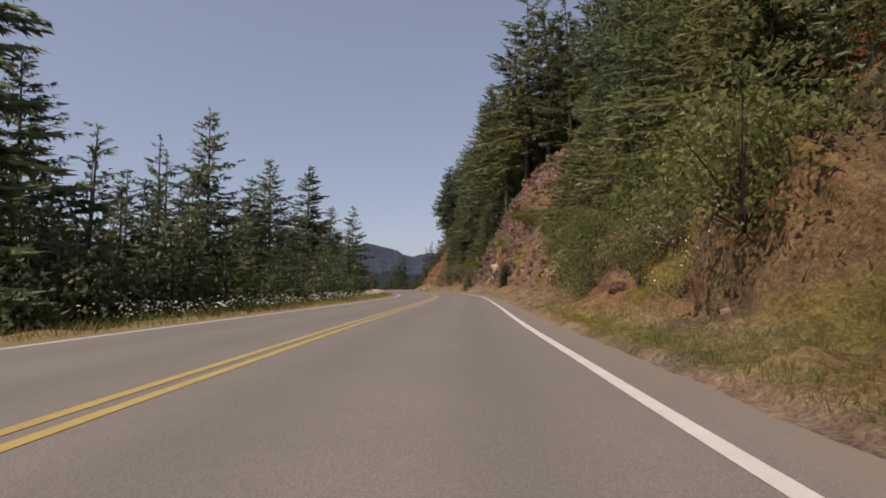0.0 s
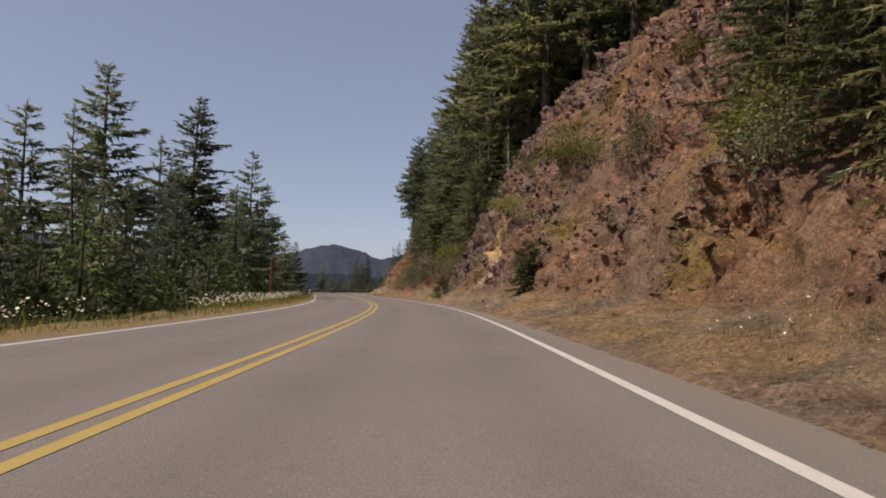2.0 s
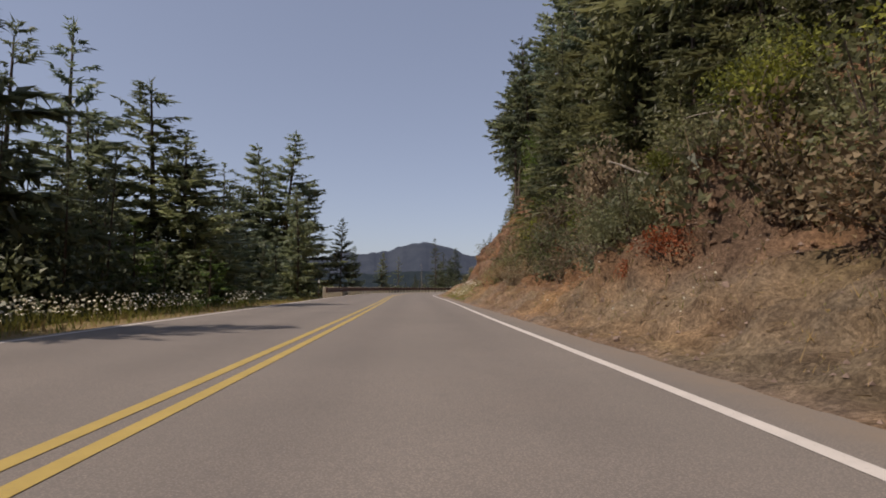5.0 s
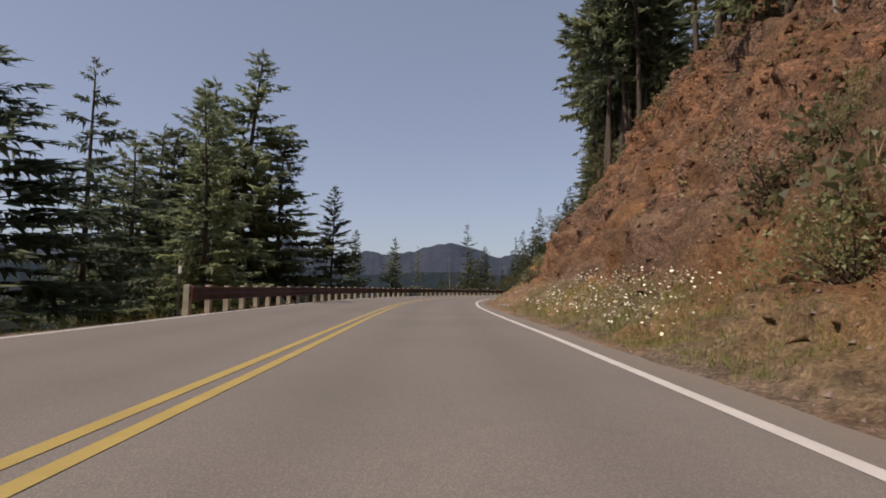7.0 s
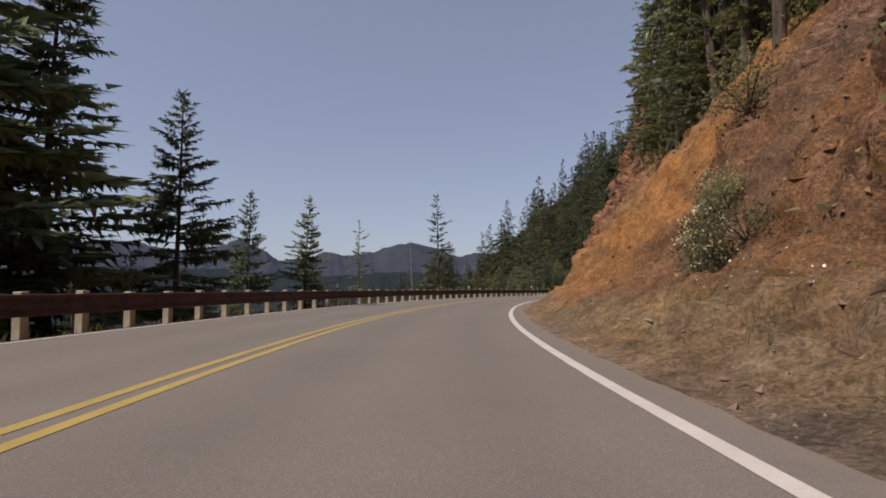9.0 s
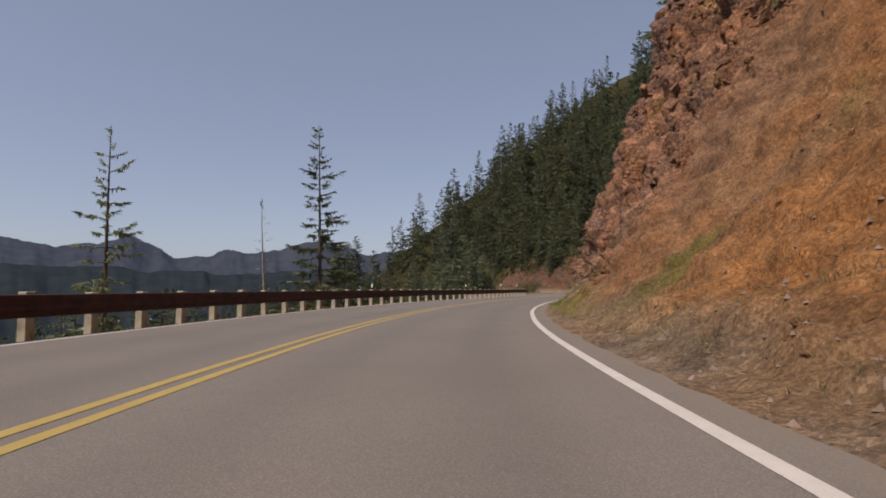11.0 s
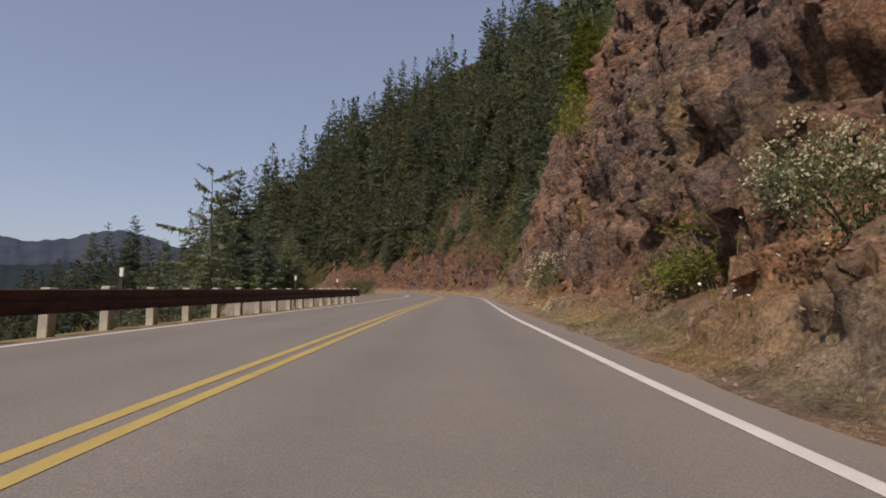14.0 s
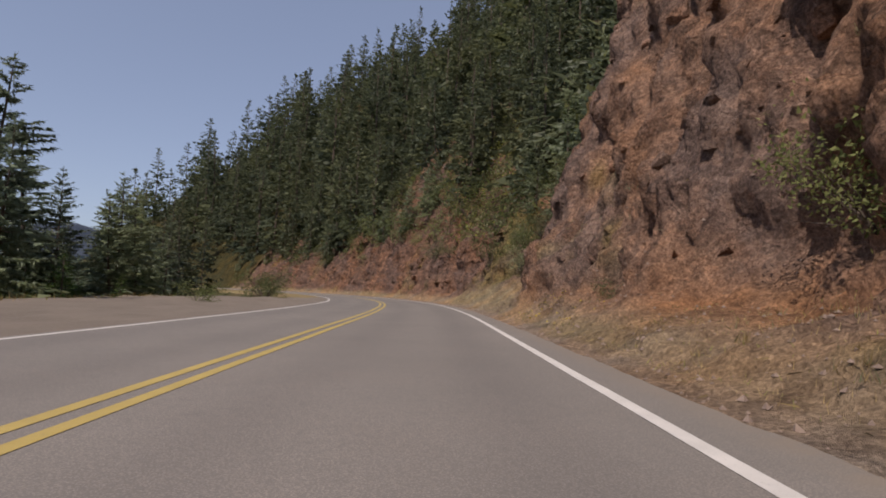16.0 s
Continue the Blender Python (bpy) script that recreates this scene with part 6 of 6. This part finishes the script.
# ---- stones ----
def rock_mesh(name, seed, mat, flat=0.7, points=16):
    r = np.random.default_rng(seed)
    bm = bmesh.new()
    for p in unit(r.normal(0, 1, (points, 3))) * r.uniform(0.75, 1.1, (points, 1)):
        bm.verts.new((p[0], p[1] * r.uniform(0.7, 1.0), p[2] * flat))
    bmesh.ops.convex_hull(bm, input=bm.verts[:])
    bmesh.ops.delete(bm, geom=[v for v in bm.verts if not v.link_faces], context="VERTS")
    me = bpy.data.meshes.new(name)
    bm.to_mesh(me)
    bm.free()
    me.materials.append(mat)
    return me


stones = [rock_mesh("stone", 300 + k, STONE) for k in range(6)]
blocks = {"red": [rock_mesh("rock", 320 + k, ROCK_RED, 0.8, 20) for k in range(6)], "dark": [rock_mesh("rock", 340 + k, ROCK_GREY, 0.8, 20) for k in range(6)]}
for k in range(230):
    s = rng.choice((rng.uniform(0, 172), rng.uniform(40, 110), rng.uniform(172, 250)))
    p, n = bank_spot(s, 0.16 * rng.random() ** 0.6)
    size = 0.025 + 0.075 * rng.random() ** 3
    ob = part("stone", rng.choice(stones), cut_bank)
    ob.matrix_world = pose(p[0], p[1], p[2] + size * 0.2, rng.uniform(0, 360), rng.uniform(0, 360), rng.uniform(0, 360)) @ Matrix.Scale(size, 4)
for k in range(290):
    s = rng.choice((rng.uniform(44, 76), rng.uniform(174, 222), rng.uniform(186, 216), rng.uniform(222, 250)))
    p, n = bank_spot(s, rng.uniform(0.18, 0.75))
    size = (0.14 + 0.30 * rng.random() ** 2) * (1.3 if s > 174 else 1.0)
    kind = "dark" if 44 < s < 76 or 188 < s < 220 else "red"
    ob = part("rock", rng.choice(blocks[kind]), cut_bank)
    ob.matrix_world = pose(p[0] + 0.42 * size, p[1] - 0.1 * size, p[2] - 0.15 * size, rng.uniform(-25, 25), rng.uniform(-25, 25), rng.uniform(0, 360)) @ Matrix.Scale(size, 4)
for s, d, z, size in ((14.5, 6.4, 0.72, 0.34), (13.8, 6.0, 0.5, 0.30), (14.6, 6.75, 1.05, 0.26), (13.2, 5.6, 0.34, 0.2), (14.0, 6.3, 0.85, 0.18)):
    p = bank_at_height(s, z)
    ob = part("rock", rng.choice(blocks["dark"]), cut_bank)
    ob.matrix_world = pose(p[0], p[1], z, rng.uniform(-25, 25), rng.uniform(-25, 25), rng.uniform(0, 360)) @ Matrix.Scale(size, 4)
# broken rock covering the bare faces, too much of it to count
hulls = []
for k in range(8):
    me = rock_mesh("hull", 360 + k, EARTH, 0.75, 9)
    hulls.append((np.array([v.co[:] for v in me.vertices]), np.array([p.vertices[:] for p in me.polygons])))
rv, rf, rc, count = [], [], [], 0
for n, s0, s1, u0, u1, low, high in ((9500, 43, 77, 0.12, 0.9, 0.05, 0.34), (3000, 172, 190, 0.10, 0.9, 0.06, 0.36), (4600, 186, 219, 0.12, 0.9, 0.07, 0.36), (700, 219, 252, 0.17, 0.9, 0.06, 0.28), (1800, 256, 322, 0.18, 0.95, 0.15, 0.5), (5000, 112, 142, 0.10, 0.85, 0.03, 0.22), (2200, 142, 168, 0.06, 0.8, 0.025, 0.11), (2200, 16, 44, 0.05, 0.4, 0.025, 0.12), (9000, 38, 84, 0.15, 0.8, 0.03, 0.15), (1500, 28, 39, 0.17, 0.6, 0.06, 0.26), (2200, 78, 112, 0.15, 0.5, 0.03, 0.22), (1800, 44, 112, 0.05, 0.3, 0.025, 0.14)):
    for k in range(n):
        i = int(np.clip(np.searchsorted(BANK_S, nrng.uniform(s0, s1)), 1, BANK_N - 2))
        j = int(np.clip(np.searchsorted(u, nrng.uniform(u0, u1)), 1, len(u) - 2))
        p = bank_points[i, j]
        if nrng.random() > BANK_ROCK[i, j] * 1.3 + (0.5 if high < 0.32 else 0) or lattice_noise(p[None] * 0.35, 31)[0] < -0.25:
            continue
        v, f = hulls[nrng.integers(8)]
        size = low + (high - low) * nrng.random() ** 2.4
        turn = np.array(Euler((nrng.normal(0, 0.5), nrng.normal(0, 0.5), nrng.uniform(0, 6.28))).to_matrix())
        rv.append((v * nrng.uniform(0.6, 1.3, 3)) @ turn.T * size + p)
        rf.append(f + count)
        rc.append(np.tile(BANK_COLOUR[i, j] * nrng.uniform(0.72, 1.25), (len(v), 1)))
        count += len(v)
rv, rf, rc = np.concatenate(rv), np.concatenate(rf), np.concatenate(rc)
me = mesh_of("broken_rock", rv.tolist(), rf.tolist(), EARTH)
me.attributes.new("geology", "FLOAT_COLOR", "POINT").data.foreach_set("color", np.concatenate([rc, np.ones((len(rc), 1))], 1).astype(np.float32).ravel())
me.attributes.new("rocky", "FLOAT", "POINT").data.foreach_set("value", np.full(len(rc), 0.5, np.float32))
tagged(new("broken_rock", me), "broken brown and purple-grey rock on the face of the cut", "rocks", kind="stuff")
# straw, twigs and needles lying on the verge
spots = np.concatenate([right_spots(11000, 16, 250, 0.015, 0.26), right_spots(4000, 16, 60, 0.015, 0.26)])
m = len(spots)
way = unit(nrng.normal(0, 1, (m, 3)) * (1, 1, 0.22))
ln = nrng.uniform(0.05, 0.26, m)
me = quads_mesh("litter", sprays(spots + (0, 0, 0.035), way, unit(np.cross(way, nrng.normal(0, 1, (m, 3)))), ln, nrng.uniform(0.003, 0.010, m)), DEAD)
me.materials.append(DRY_GRASS)
me.polygons.foreach_set("material_index", (nrng.random(m) < 0.45).astype(np.int32))
tagged(new("litter", me), "straw and dead twigs lying along the foot of the bank", "litter", kind="stuff")
# loose chips, too many to count
chips = []
for k, p in enumerate(np.concatenate([right_spots(17000, 16, 260, 0.0, 0.24), right_spots(4000, 25, 172, 0.2, 0.8), right_spots(900, 120, 160, 0.1, 0.5)])):
    r = 0.010 + 0.045 * nrng.random() ** 4
    a = nrng.uniform(0, math.tau)
    c = np.array([(math.cos(a + t), math.sin(a + t), 0.0) for t in (0, math.tau / 4, math.tau / 2, 3 * math.tau / 4)]) * (r * nrng.uniform(0.6, 1.2, (4, 1))) + p
    top = p + np.array([nrng.normal(0, 0.3) * r, nrng.normal(0, 0.3) * r, r * nrng.uniform(0.6, 1.1)])
    for j in range(4):
        chips.append(np.stack([c[j], c[(j + 1) % 4], top, top]))
chips = np.stack(chips)
me = mesh_of("stone_chips", chips[:, :3].reshape(-1, 3).tolist(), [(3 * k, 3 * k + 1, 3 * k + 2) for k in range(len(chips))], STONE)
tagged(new("stone_chips", me), "loose stone chips scattered along the bank", "stones", kind="stuff")


# ---- fallen wood ----
def log_thing(name, a, b, r, label):
    a, b = Vector(a), Vector(b)
    n, wob = 7, []
    ob = empty_thing(name, Matrix.Translation(a), label, "log")
    pts = [(b - a) * (k / (n - 1)) + Vector((0, 0, 0.02 * math.sin(k * 1.7))) for k in range(n)]
    ax = (b - a).normalized()
    side = ax.cross(Vector((0, 0, 1))).normalized()
    up = side.cross(ax)
    verts, faces = [], []
    for k, p in enumerate(pts):
        rr = r * (1 - 0.45 * k / n) * (1 + 0.12 * math.sin(k * 2.3))
        for j in range(8):
            t = math.tau * j / 8
            verts.append(p + side * rr * math.cos(t) + up * rr * math.sin(t))
    faces = [(k * 8 + j, k * 8 + (j + 1) % 8, (k + 1) * 8 + (j + 1) % 8, (k + 1) * 8 + j) for k in range(n - 1) for j in range(8)] + [tuple(range(7, -1, -1)), tuple(range((n - 1) * 8, n * 8))]
    part("trunk", mesh_of("trunk", verts, faces, GREY_WOOD), ob)
    stub = [(b - a) * 0.6 + side * r * 0.5, (b - a) * 0.6 + side * r * 3 + up * r * 3 + ax * r * 3]
    part("stub", taper_mesh("stub", [stub[0], stub[0].lerp(stub[1], 0.5), stub[1]], [r * 0.3, r * 0.22, r * 0.1], GREY_WOOD, 5), ob)
    return ob


def log_at(s0, d0, z0, s1, d1, z1, r, label):
    z0, z1 = max(z0, ground_z(s0, d0) + r), max(z1, ground_z(s1, d1) + r)
    log_thing("log", road_point(s0, d0, z0), road_point(s1, d1, z1), r, label)


log_at(126.6, 4.8, 0.06, 129.3, 4.72, 0.06, 0.06, "grey fallen log lying at the foot of the bank")
log_at(20.4, 5.1, 0.03, 22.6, 5.0, 0.03, 0.014, "thin grey branch lying beside the asphalt")
log_at(19.4, 5.6, 0.05, 21.0, 5.5, 0.05, 0.016, "thin grey branch lying beside the asphalt")
log_at(19.8, 5.9, 0.05, 20.7, 5.3, 0.16, 0.012, "thin grey branch lying beside the asphalt")
log_at(56.6, 5.2, 0.06, 58.4, 5.0, 0.05, 0.025, "thin grey branch lying beside the asphalt")
log_at(140.0, 5.3, 0.07, 141.4, 5.2, 0.06, 0.02, "thin grey branch lying beside the asphalt")
log_at(199.6, 5.4, 0.10, 200.6, 5.3, 0.10, 0.022, "thin grey branch lying beside the asphalt")
log_at(211.2, 4.75, 0.10, 212.3, 4.85, 0.11, 0.03, "dark weathered stick lying under the daisies")
log_at(97.0, 11.4, 5.0, 101.0, 13.2, 8.2, 0.12, "grey dead trunk lying on the wooded slope")
log_at(84.2, 7.5, 1.75, 82.6, 7.3, 1.95, 0.03, "bare grey branch sticking out of the bank")
log_at(90, 9.5, 3.5, 92.6, 10.6, 6.6, 0.05, "grey dead branch leaning on the slope")
log_at(103, 11, 5.0, 103.4, 11.6, 11.5, 0.09, "grey dead trunk standing on the slope")
for k in range(34):
    s = rng.choice((rng.uniform(3, 30), rng.uniform(78, 106), rng.uniform(80, 98)))
    p, n = bank_spot(s, rng.uniform(0.3, 0.9))
    a = rng.uniform(0, math.tau)
    ln = rng.uniform(0.7, 2.4)
    log_thing("branch", p + Vector((0, 0, 0.12)), p + Vector((math.cos(a) * ln * 0.6 - 0.3, math.sin(a) * ln, rng.uniform(-0.2, 0.9) * ln * 0.7)), rng.uniform(0.012, 0.035), "bare grey dead branch lying on the bank")
